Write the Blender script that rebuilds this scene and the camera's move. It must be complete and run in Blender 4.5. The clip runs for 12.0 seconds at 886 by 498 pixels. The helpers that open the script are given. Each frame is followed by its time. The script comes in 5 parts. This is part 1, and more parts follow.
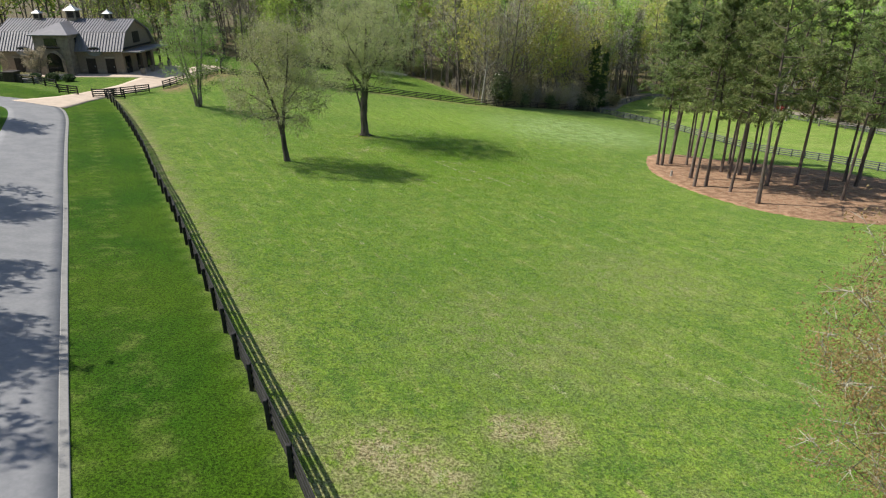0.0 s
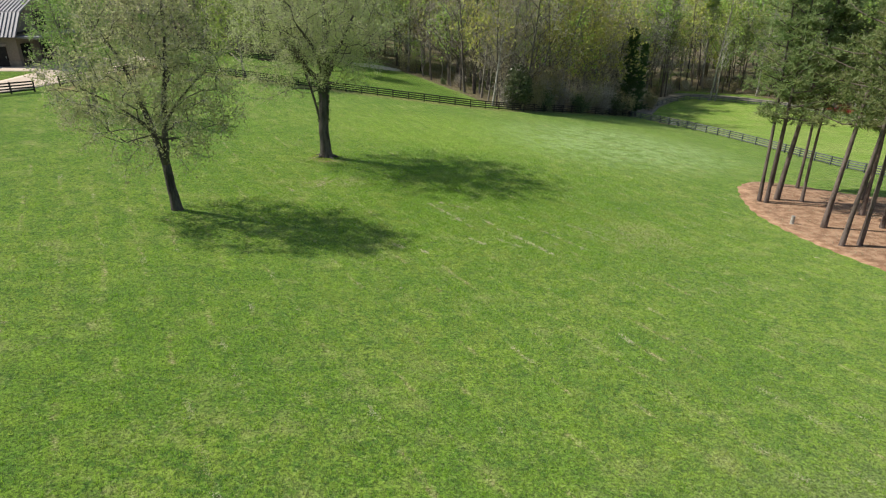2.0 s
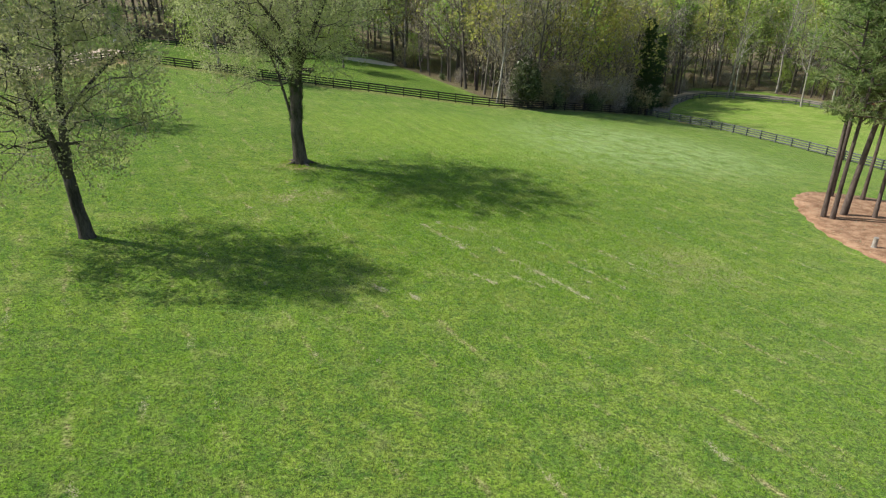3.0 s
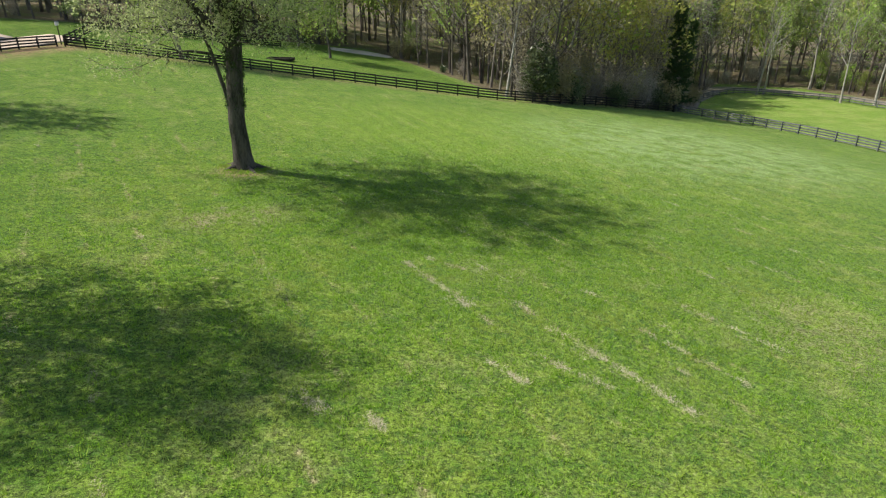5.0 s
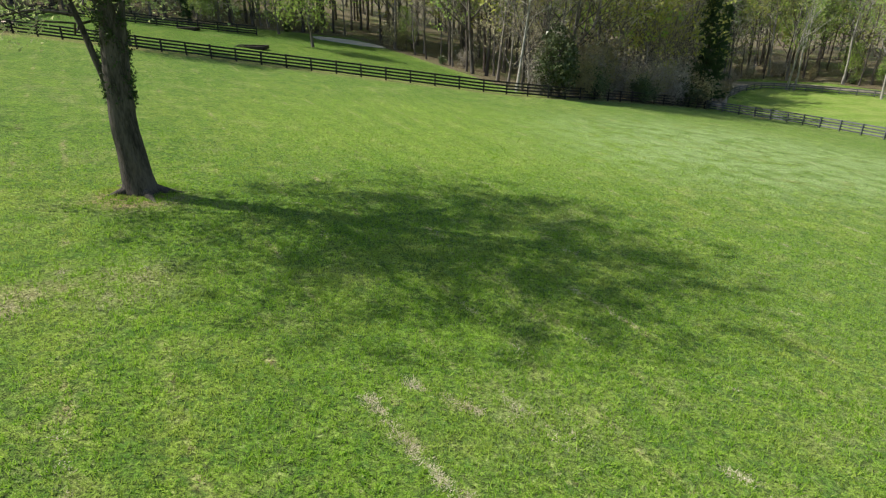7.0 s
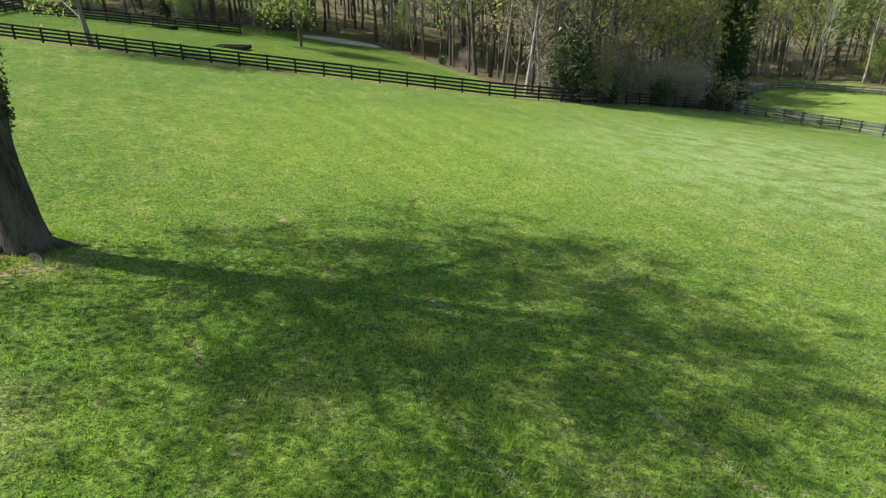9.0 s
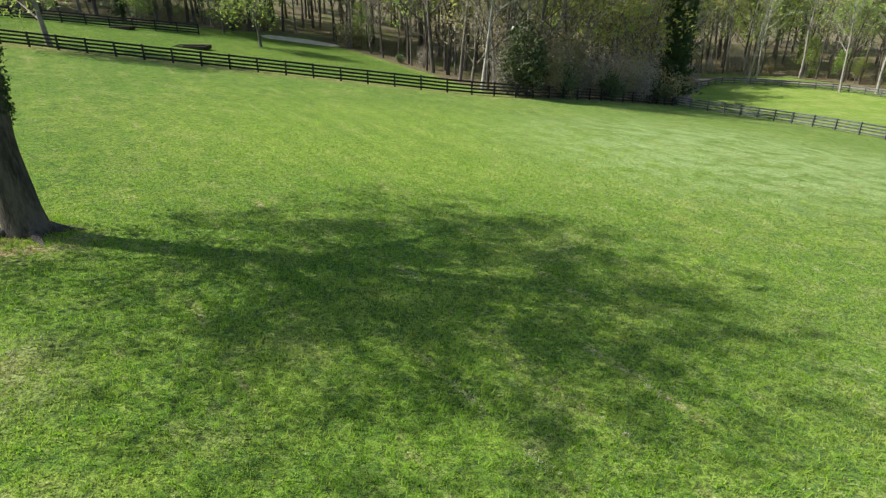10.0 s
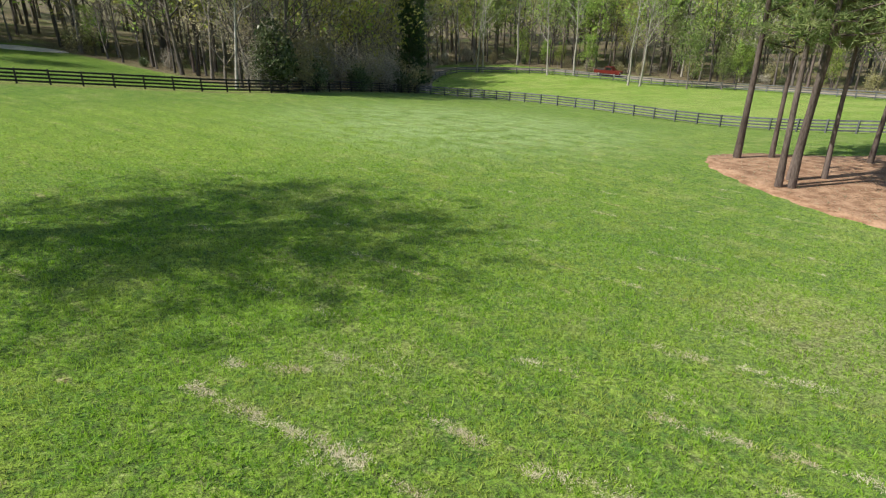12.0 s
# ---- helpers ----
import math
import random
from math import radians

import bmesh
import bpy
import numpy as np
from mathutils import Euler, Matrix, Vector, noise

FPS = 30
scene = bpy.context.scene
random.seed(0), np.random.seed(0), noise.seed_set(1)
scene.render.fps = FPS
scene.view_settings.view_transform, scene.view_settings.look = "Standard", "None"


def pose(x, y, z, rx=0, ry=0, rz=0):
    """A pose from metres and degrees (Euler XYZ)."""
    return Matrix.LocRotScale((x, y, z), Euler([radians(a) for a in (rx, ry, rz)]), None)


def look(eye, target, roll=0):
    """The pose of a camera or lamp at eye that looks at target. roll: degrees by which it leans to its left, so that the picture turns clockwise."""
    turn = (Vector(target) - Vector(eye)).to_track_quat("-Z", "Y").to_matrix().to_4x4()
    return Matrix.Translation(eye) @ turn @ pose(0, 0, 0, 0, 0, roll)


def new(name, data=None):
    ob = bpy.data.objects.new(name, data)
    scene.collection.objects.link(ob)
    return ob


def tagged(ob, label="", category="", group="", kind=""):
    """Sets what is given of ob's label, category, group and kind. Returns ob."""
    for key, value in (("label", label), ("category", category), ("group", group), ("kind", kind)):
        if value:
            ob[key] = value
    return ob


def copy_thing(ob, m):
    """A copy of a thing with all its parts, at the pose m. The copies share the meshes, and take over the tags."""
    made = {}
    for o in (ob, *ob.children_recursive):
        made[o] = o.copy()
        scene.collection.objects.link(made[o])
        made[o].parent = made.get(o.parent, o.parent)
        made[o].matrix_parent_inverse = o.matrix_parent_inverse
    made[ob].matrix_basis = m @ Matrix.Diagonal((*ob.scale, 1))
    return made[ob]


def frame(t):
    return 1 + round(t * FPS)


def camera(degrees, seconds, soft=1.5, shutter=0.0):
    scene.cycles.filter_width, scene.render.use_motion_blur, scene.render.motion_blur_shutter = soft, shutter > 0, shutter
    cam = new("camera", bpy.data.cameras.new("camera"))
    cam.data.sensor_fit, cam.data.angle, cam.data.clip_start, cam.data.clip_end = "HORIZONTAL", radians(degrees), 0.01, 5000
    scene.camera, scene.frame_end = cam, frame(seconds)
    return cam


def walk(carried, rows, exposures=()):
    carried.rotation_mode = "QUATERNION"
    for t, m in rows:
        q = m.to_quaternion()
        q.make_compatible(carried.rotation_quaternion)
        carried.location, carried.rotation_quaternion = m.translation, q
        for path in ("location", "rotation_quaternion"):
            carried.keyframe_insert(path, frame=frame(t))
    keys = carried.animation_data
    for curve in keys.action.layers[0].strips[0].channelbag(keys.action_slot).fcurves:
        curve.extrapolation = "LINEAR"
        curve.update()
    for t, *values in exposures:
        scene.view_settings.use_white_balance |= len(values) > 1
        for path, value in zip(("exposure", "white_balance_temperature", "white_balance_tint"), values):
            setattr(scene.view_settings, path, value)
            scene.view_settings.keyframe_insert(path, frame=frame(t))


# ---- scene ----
cam = camera(71.6, 12.0, soft=1.2)
PATH = [
    (0, (-0.38, -0.276, 20.236), (-0.362, 1.55, 19.419), 0.4),
    (0.5, (-0.208, 6.527, 19.158), (-0.193, 8.352, 18.338), 0.4),
    (1, (-0.029, 12.952, 18.158), (-0.016, 14.776, 17.336), 0.5),
    (1.5, (0.088, 18.996, 17.16), (0.099, 20.819, 16.338), 0.5),
    (2, (0.183, 24.464, 16.211), (0.193, 26.287, 15.389), 0.5),
    (2.5, (0.285, 29.197, 15.212), (0.294, 31.021, 14.39), 0.4),
    (3, (0.341, 33.179, 14.251), (0.351, 35.001, 13.427), 0.5),
    (5, (0.731, 44.331, 11.05), (0.73, 46.157, 10.234), 0.3),
    (5.5, (0.74, 46.895, 10.401), (0.739, 48.721, 9.585), 0.3),
    (6, (0.753, 49.484, 9.843), (0.751, 51.309, 9.025), 0.3),
    (6.5, (0.728, 52.114, 9.333), (0.728, 53.938, 8.512), 0.3),
    (7, (0.788, 54.765, 8.87), (0.788, 56.588, 8.047), 0.3),
    (7.5, (0.815, 57.253, 8.469), (0.813, 59.076, 7.646), 0.0),
    (8.3, (0.73, 60.05, 8.19), (0.729, 61.874, 7.367), 0.0),
    (8.9, (0.61, 60.85, 8.13), (0.612, 62.674, 7.306), 0.0),
    (9.5, (0.499, 60.091, 8.199), (0.504, 61.914, 7.375), -0.0),
    (10, (0.459, 58.793, 8.324), (0.584, 60.61, 7.498), 0.1),
    (10.5, (0.199, 57.017, 8.402), (0.562, 58.802, 7.576), 0.3),
    (11, (-0.265, 54.937, 8.452), (0.164, 56.707, 7.625), 0.4),
    (11.5, (-0.43, 54.137, 8.483), (0.152, 55.864, 7.658), 0.5),
    (12, (-0.481, 53.887, 8.519), (0.321, 55.524, 7.697), 0.5),
]
walk(cam, [(t, look(eye, target, roll)) for t, eye, target, roll in PATH],
     [(0, 0.25), (3.0, 0.28), (5.0, 0.36), (7.5, 0.42), (9.5, 0.58), (10.5, 0.46), (12, 0.36)])

# ---- light ----
SUN_ELEVATION, SHADOW_AZIMUTH = 49.0, 99.0     # degrees; the shadows fall towards this azimuth, clockwise from +y
a, e = radians(SHADOW_AZIMUTH), radians(SUN_ELEVATION)
SUN_WAY = Vector((math.sin(a) * math.cos(e), math.cos(a) * math.cos(e), -math.sin(e)))
sun = new("sun", bpy.data.lights.new("sun", "SUN"))
sun.data.energy, sun.data.angle, sun.data.color = 5.0, radians(0.55), (1.0, 0.95, 0.86)
sun.matrix_world = look((0, 0, 80), Vector((0, 0, 80)) + SUN_WAY)
world = bpy.data.worlds.new("sky")
scene.world = world
world.use_nodes = True
wn = world.node_tree
sky = wn.nodes.new("ShaderNodeTexSky")
sky.sky_type, sky.sun_disc = "NISHITA", False
sky.sun_elevation, sky.sun_rotation = e, radians(SHADOW_AZIMUTH + 180)
wn.nodes["Background"].inputs["Strength"].default_value = 0.10
wn.links.new(sky.outputs[0], wn.nodes["Background"].inputs["Color"])


# ---- materials ----
class Nodes:
    """A short way to write a material's nodes."""

    def __init__(self, name):
        self.mat = bpy.data.materials.new(name)
        self.mat.use_nodes = True
        self.tree = self.mat.node_tree
        self.bsdf = self.tree.nodes["Principled BSDF"]
        self.coord = self.tree.nodes.new("ShaderNodeTexCoord").outputs["Object"]

    def node(self, kind, **sockets):
        n = self.tree.nodes.new(kind)
        for key, value in sockets.items():
            self.put(n.inputs[key.replace("_", " ")], value)
        return n

    def put(self, socket, value):
        if isinstance(value, bpy.types.NodeSocket):
            self.tree.links.new(value, socket)
        else:
            socket.default_value = value

    def noise(self, scale, detail=4.0, rough=0.55, vector=None):
        n = self.node("ShaderNodeTexNoise", Scale=scale, Detail=detail, Roughness=rough)
        self.put(n.inputs["Vector"], vector or self.coord)
        return n.outputs["Fac"]

    def ramp(self, fac, low, high):
        n = self.node("ShaderNodeMapRange")
        n.interpolation_type = "SMOOTHSTEP"
        for key, value in (("Value", fac), ("From Min", low), ("From Max", high)):
            self.put(n.inputs[key], value)
        return n.outputs["Result"]

    def math(self, op, x, y=0.0):
        n = self.tree.nodes.new("ShaderNodeMath")
        n.operation = op
        self.put(n.inputs[0], x)
        self.put(n.inputs[1], y)
        return n.outputs[0]

    def mix(self, fac, one, two):
        n = self.tree.nodes.new("ShaderNodeMix")
        n.data_type = "RGBA"
        self.put(n.inputs[0], fac)
        for k, v in ((6, one), (7, two)):
            self.put(n.inputs[k], (*v, 1) if isinstance(v, tuple) else v)
        return n.outputs[2]

    def attribute(self, name):
        n = self.tree.nodes.new("ShaderNodeAttribute")
        n.attribute_name = name
        return n.outputs["Fac"]

    def stretched(self, x, y, z):
        n = self.node("ShaderNodeMapping")
        self.put(n.inputs["Vector"], self.coord)
        n.inputs["Scale"].default_value = (x, y, z)
        return n.outputs[0]

    def bump(self, height, strength, distance):
        n = self.node("ShaderNodeBump", Strength=strength, Distance=distance)
        self.put(n.inputs["Height"], height)
        self.put(self.bsdf.inputs["Normal"], n.outputs[0])

    def done(self, color, rough=0.8, metal=0.0, spec=0.3):
        self.put(self.bsdf.inputs["Base Color"], (*color, 1) if isinstance(color, tuple) else color)
        self.put(self.bsdf.inputs["Roughness"], rough)
        self.bsdf.inputs["Metallic"].default_value = metal
        self.bsdf.inputs["Specular IOR Level"].default_value = spec
        return self.mat


def plain(name, one, two, scale=3.0, rough=0.8, metal=0.0, bump=0.3, depth=0.01, spec=0.3, vary=0.25, along=1.0):
    """A surface of two tones at two scales, a little different from object to object. along: under 1, drawn out upwards."""
    n = Nodes(name)
    if along != 1.0:
        n.coord = n.stretched(1.0, 1.0, along)
    fac = n.math("ADD", n.math("MULTIPLY", n.noise(scale), 0.6), n.math("MULTIPLY", n.noise(scale * 7), 0.4))
    color = n.mix(n.ramp(fac, 0.36, 0.64), one, two)
    rnd = n.tree.nodes.new("ShaderNodeObjectInfo").outputs["Random"]
    hsv = n.node("ShaderNodeHueSaturation", Value=n.math("ADD", n.math("MULTIPLY", rnd, 2 * vary), 1 - vary))
    n.put(hsv.inputs["Color"], color)
    if bump:
        n.bump(n.noise(scale * 6, 6), bump, depth)
    return n.done(hsv.outputs[0], rough, metal, spec)


def foliage(name, one, two, three, glow=0.45, rough=0.6, vary=0.2):
    """Leaves: each leaf its own tone, each tree too, with light shining through."""
    n = Nodes(name)
    island = n.node("ShaderNodeNewGeometry").outputs["Random Per Island"]
    color = n.mix(n.ramp(island, 0.0, 0.6), one, two)
    color = n.mix(n.ramp(n.noise(0.45, 2), 0.45, 0.7), color, three)
    rnd = n.tree.nodes.new("ShaderNodeObjectInfo").outputs["Random"]
    hsv = n.node("ShaderNodeHueSaturation", Value=n.math("ADD", n.math("MULTIPLY", rnd, 2 * vary), 1 - vary),
                 Hue=n.math("ADD", n.math("MULTIPLY", rnd, 0.03), 0.485))
    n.put(hsv.inputs["Color"], color)
    n.done(hsv.outputs[0], rough, 0.0, 0.25)
    through_leaf = n.node("ShaderNodeBsdfTranslucent")
    n.put(through_leaf.inputs["Color"], hsv.outputs[0])
    mixed = n.node("ShaderNodeMixShader", Fac=glow)
    n.tree.links.new(n.bsdf.outputs[0], mixed.inputs[1])
    n.tree.links.new(through_leaf.outputs[0], mixed.inputs[2])
    n.tree.links.new(mixed.outputs[0], n.tree.nodes["Material Output"].inputs["Surface"])
    return n.mat


def ground_material():
    """Grass in several states, leaf litter and bare soil, told apart by the sheet's own zones; two zones paint far
    grass brighter.
    """
    n = Nodes("grass_ground")
    patch, clump, fine = n.noise(0.11, 5), n.noise(1.1, 5, 0.65), n.noise(11.0, 5, 0.7)
    blades = n.noise(34.0, 3, 0.7)
    tuft = n.noise(3.6, 5, 0.7)
    green = n.mix(n.ramp(patch, 0.38, 0.62), (0.145, 0.256, 0.022), (0.212, 0.305, 0.038))
    green = n.mix(n.ramp(clump, 0.42, 0.64), green, (0.110, 0.216, 0.018))
    green = n.mix(n.math("MULTIPLY", n.ramp(tuft, 0.47, 0.60), 0.78), green, (0.045, 0.128, 0.012))
    green = n.mix(n.math("MULTIPLY", n.ramp(n.noise(0.5, 5, 0.7), 0.50, 0.72), 0.7), green, (0.300, 0.330, 0.100))
    green = n.mix(n.math("MULTIPLY", n.ramp(n.noise(7.0, 5, 0.75), 0.54, 0.68), 0.50), green, (0.400, 0.420, 0.180))
    # lime brightening put into the far grass colour for its brightness at low angles
    lime = n.math("MULTIPLY", n.ramp(n.noise(0.6, 5, 0.65), 0.44, 0.70), n.math("MAXIMUM", n.ramp(n.noise(0.07, 3), 0.42, 0.6), n.attribute("far_bright")))
    green = n.mix(n.math("MAXIMUM", n.math("MULTIPLY", lime, 0.45), n.math("MULTIPLY", n.attribute("far_bright"), 0.42)), green, (0.245, 0.385, 0.030))
    # the distant grass's pale sheen, painted in as a lighter blue-green
    far_sheen = n.math("MULTIPLY", n.attribute("far_sheen"), n.ramp(n.noise(0.8, 5, 0.7), 0.36, 0.6))
    green = n.mix(far_sheen, green, (0.300, 0.420, 0.150))
    # mowing lines: cut straw left along parallel rows
    sep = n.node("ShaderNodeSeparateXYZ", Vector=n.coord)
    along = n.math("ADD", n.math("MULTIPLY", sep.outputs[0], 0.87), n.math("MULTIPLY", sep.outputs[1], 0.49))
    along = n.math("ADD", along, n.math("ADD", n.math("MULTIPLY", n.noise(0.35, 3), 0.4), 1.07))
    row = n.math("ABSOLUTE", n.math("SUBTRACT", n.math("FRACT", n.math("DIVIDE", along, 1.66)), 0.5))
    straw = n.math("MULTIPLY", n.ramp(row, 0.12, 0.0), n.ramp(n.noise(0.6, 5, 0.75), 0.50, 0.66))
    straw = n.math("MULTIPLY", straw, n.ramp(n.noise(5.0, 4, 0.8), 0.35, 0.6))
    broad = n.math("MULTIPLY", n.math("MULTIPLY", n.ramp(row, 0.20, 0.46), n.ramp(n.noise(0.35, 5, 0.65), 0.36, 0.66)), 0.45)
    green = n.mix(broad, green, (0.098, 0.205, 0.022))
    dry = n.math("MULTIPLY", n.attribute("dry"), n.ramp(n.math("ADD", clump, n.math("MULTIPLY", tuft, 0.5)), 0.56, 0.88))
    spot = n.math("MULTIPLY", n.ramp(n.noise(0.75, 6, 0.75), 0.62, 0.72), n.ramp(fine, 0.40, 0.6))
    straw_all = n.math("MAXIMUM", n.math("MAXIMUM", n.math("MULTIPLY", straw, 0.85), dry), n.math("MULTIPLY", spot, 0.55))
    lawn = n.attribute("lawn")
    straw_all = n.math("MULTIPLY", straw_all, n.math("SUBTRACT", 1.0, lawn))
    color = n.mix(straw_all, green, n.mix(n.ramp(fine, 0.4, 0.6), (0.33, 0.25, 0.12), (0.47, 0.39, 0.23)))
    mown = n.mix(n.ramp(patch, 0.35, 0.65), (0.036, 0.110, 0.003), (0.074, 0.148, 0.006))
    mown = n.mix(n.math("MULTIPLY", n.ramp(clump, 0.5, 0.75), 0.35), mown, (0.022, 0.070, 0.004))
    mown = n.mix(n.math("MULTIPLY", n.attribute("worn"), n.math("MULTIPLY", n.ramp(n.noise(0.9, 5, 0.7), 0.44, 0.64), 0.7)), mown, (0.190, 0.240, 0.050))
    color = n.mix(lawn, color, mown)
    bright = n.mix(n.ramp(n.noise(0.25, 5), 0.42, 0.62), (0.185, 0.300, 0.036), (0.265, 0.345, 0.072))
    color = n.mix(n.attribute("pasture"), color, bright)
    # leaf litter, its brown toned down for the shade under the trees
    litter = n.mix(n.ramp(n.noise(1.6, 6, 0.75), 0.38, 0.62), (0.105, 0.066, 0.043), (0.190, 0.140, 0.098))
    litter = n.mix(n.math("MULTIPLY", n.ramp(n.noise(0.2, 4), 0.5, 0.65), 0.6), litter, (0.120, 0.150, 0.035))
    edge = n.math("ADD", n.attribute("litter"), n.math("MULTIPLY", n.math("SUBTRACT", n.noise(0.7, 5), 0.5), 0.5))
    color = n.mix(n.ramp(edge, 0.4, 0.6), color, litter)
    soil = n.math("MULTIPLY", n.attribute("soil"), n.ramp(n.math("ADD", clump, n.math("MULTIPLY", fine, 0.5)), 0.55, 0.80))
    color = n.mix(soil, color, n.mix(n.noise(2.0, 5), (0.33, 0.19, 0.11), (0.42, 0.27, 0.17)))
    # shade in the gaps between blades, and their light tips, put into colour by noise
    value = n.math("ADD", n.math("MULTIPLY", n.ramp(blades, 0.38, 0.62), 0.74), n.math("MULTIPLY", n.ramp(fine, 0.40, 0.60), 0.72))
    hsv = n.node("ShaderNodeHueSaturation", Value=n.math("ADD", value, 0.15))
    n.put(hsv.inputs["Color"], color)
    rough_height = n.math("ADD", n.math("MULTIPLY", blades, 0.5), n.math("ADD", n.math("MULTIPLY", fine, 0.8), clump))
    n.bump(rough_height, 0.8, 0.12)
    n.put(n.bsdf.inputs["Sheen Weight"], n.math("MULTIPLY", n.math("SUBTRACT", 1.0, lawn), 0.18))
    n.bsdf.inputs["Sheen Roughness"].default_value = 0.45
    n.bsdf.inputs["Sheen Tint"].default_value = (0.72, 0.86, 0.42, 1)
    return n.done(hsv.outputs[0], 0.9, 0.0, 0.12)


GRASS = ground_material()
BLADE = foliage("grass_blade", (0.170, 0.340, 0.022), (0.330, 0.500, 0.055), (0.400, 0.480, 0.095), 0.5, 0.5, 0.0)
FENCE = plain("black_fence_paint", (0.014, 0.013, 0.013), (0.034, 0.031, 0.030), 5.0, 0.62, bump=0.3, depth=0.004, vary=0.35)
ASPHALT = plain("pale_asphalt", (0.200, 0.203, 0.213), (0.255, 0.255, 0.262), 0.9, 0.9, bump=0.5, depth=0.006, vary=0.0)
KERB = plain("concrete_edge", (0.235, 0.23, 0.22), (0.30, 0.29, 0.275), 2.0, 0.9, bump=0.3, vary=0.0)
PAVING = plain("tan_concrete", (0.50, 0.40, 0.31), (0.60, 0.49, 0.39), 1.0, 0.9, bump=0.3, vary=0.0)
GRAVEL = plain("pale_gravel", (0.48, 0.44, 0.38), (0.66, 0.62, 0.55), 3.0, 0.95, bump=0.6, depth=0.02, vary=0.0)
DIRT = plain("packed_dirt", (0.19, 0.165, 0.130), (0.29, 0.255, 0.205), 1.0, 0.95, bump=0.5, depth=0.02, vary=0.0)
MULCH = plain("pine_straw", (0.185, 0.100, 0.056), (0.400, 0.255, 0.160), 1.6, 0.95, bump=0.9, depth=0.04, vary=0.0)
BARK_GREY = plain("grey_bark", (0.120, 0.105, 0.090), (0.270, 0.240, 0.205), 4.0, 0.9, bump=0.8, depth=0.03, vary=0.2, along=0.22)
BARK_DARK = plain("dark_bark", (0.038, 0.031, 0.026), (0.110, 0.092, 0.078), 4.0, 0.9, bump=0.9, depth=0.03, vary=0.2, along=0.22)
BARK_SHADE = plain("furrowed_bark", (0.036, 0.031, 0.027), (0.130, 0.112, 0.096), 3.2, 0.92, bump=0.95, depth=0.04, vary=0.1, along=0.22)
BARK_WOOD = plain("brown_grey_bark", (0.060, 0.050, 0.042), (0.170, 0.148, 0.125), 4.0, 0.9, bump=0.8, depth=0.03, vary=0.35, along=0.22)
BARK_PINE = plain("pine_bark", (0.070, 0.052, 0.044), (0.190, 0.150, 0.130), 3.0, 0.92, bump=0.9, depth=0.03, vary=0.2, along=0.22)
BARK_PALE = plain("pale_bark", (0.260, 0.240, 0.205), (0.480, 0.450, 0.400), 2.5, 0.85, bump=0.4, depth=0.02, vary=0.15)
LEAF_SPRING = foliage("spring_leaf", (0.240, 0.380, 0.062), (0.400, 0.520, 0.120), (0.310, 0.380, 0.110), 0.5, vary=0.3)
LEAF_SOFT = foliage("soft_green_leaf", (0.185, 0.290, 0.070), (0.300, 0.400, 0.120), (0.250, 0.320, 0.100), 0.45)
LEAF_MID = foliage("dull_green_leaf", (0.120, 0.175, 0.048), (0.215, 0.265, 0.085), (0.180, 0.210, 0.080), 0.4)
LEAF_YELLOW = foliage("yellow_green_leaf", (0.350, 0.395, 0.075), (0.500, 0.510, 0.135), (0.390, 0.345, 0.125), 0.5, vary=0.28)
LEAF_BUD = foliage("tan_bud", (0.370, 0.330, 0.210), (0.480, 0.430, 0.290), (0.350, 0.300, 0.200), 0.55)
LEAF_ASH = foliage("ash_bud", (0.350, 0.410, 0.165), (0.470, 0.520, 0.240), (0.395, 0.410, 0.215), 0.55)
TWIG = foliage("grey_twig", (0.340, 0.310, 0.255), (0.490, 0.450, 0.375), (0.390, 0.350, 0.260), 0.3, 0.85)
LEAF_OLIVE = foliage("olive_bud", (0.300, 0.275, 0.140), (0.400, 0.370, 0.195), (0.285, 0.235, 0.150))
STRAW = foliage("cut_straw", (0.460, 0.420, 0.240), (0.620, 0.595, 0.410), (0.430, 0.385, 0.225), 0.2, 0.8, 0.0)
# weathered boards, with the glancing sun's sheen painted in as lighter grey
FENCE_SUNLIT = plain("weathered_sunlit_boards", (0.075, 0.080, 0.086), (0.150, 0.155, 0.160), 5.0, 0.6, bump=0.3, depth=0.004, vary=0.3)
LEAF_RUST = foliage("rust_bud", (0.400, 0.270, 0.100), (0.480, 0.370, 0.160), (0.380, 0.300, 0.130))
# the two paler tones paint glossy highlights onto dark leaves
LEAF_DARK = foliage("magnolia_leaf", (0.030, 0.062, 0.022), (0.150, 0.190, 0.085), (0.190, 0.205, 0.110), 0.2, 0.24)
NEEDLE = foliage("pine_needle", (0.130, 0.195, 0.064), (0.245, 0.300, 0.112), (0.300, 0.325, 0.138), 0.5, 0.5)
NEEDLE_DARK = foliage("dark_needle", (0.034, 0.070, 0.026), (0.068, 0.112, 0.040), (0.085, 0.115, 0.044), 0.25, 0.6)
BRICK = plain("tan_brick", (0.20, 0.155, 0.115), (0.28, 0.22, 0.165), 6.0, 0.9, bump=0.4, vary=0.0)
STONE = plain("tan_stone", (0.19, 0.155, 0.12), (0.31, 0.26, 0.205), 2.0, 0.9, bump=0.7, depth=0.03, vary=0.1)
ROOF = plain("grey_metal_roof", (0.175, 0.168, 0.178), (0.225, 0.215, 0.225), 0.8, 0.5, 0.25, bump=0.1, vary=0.06, spec=0.5)
DARK_WOOD = plain("dark_brown_wood", (0.020, 0.015, 0.012), (0.045, 0.034, 0.026), 4.0, 0.7, bump=0.3, depth=0.006)
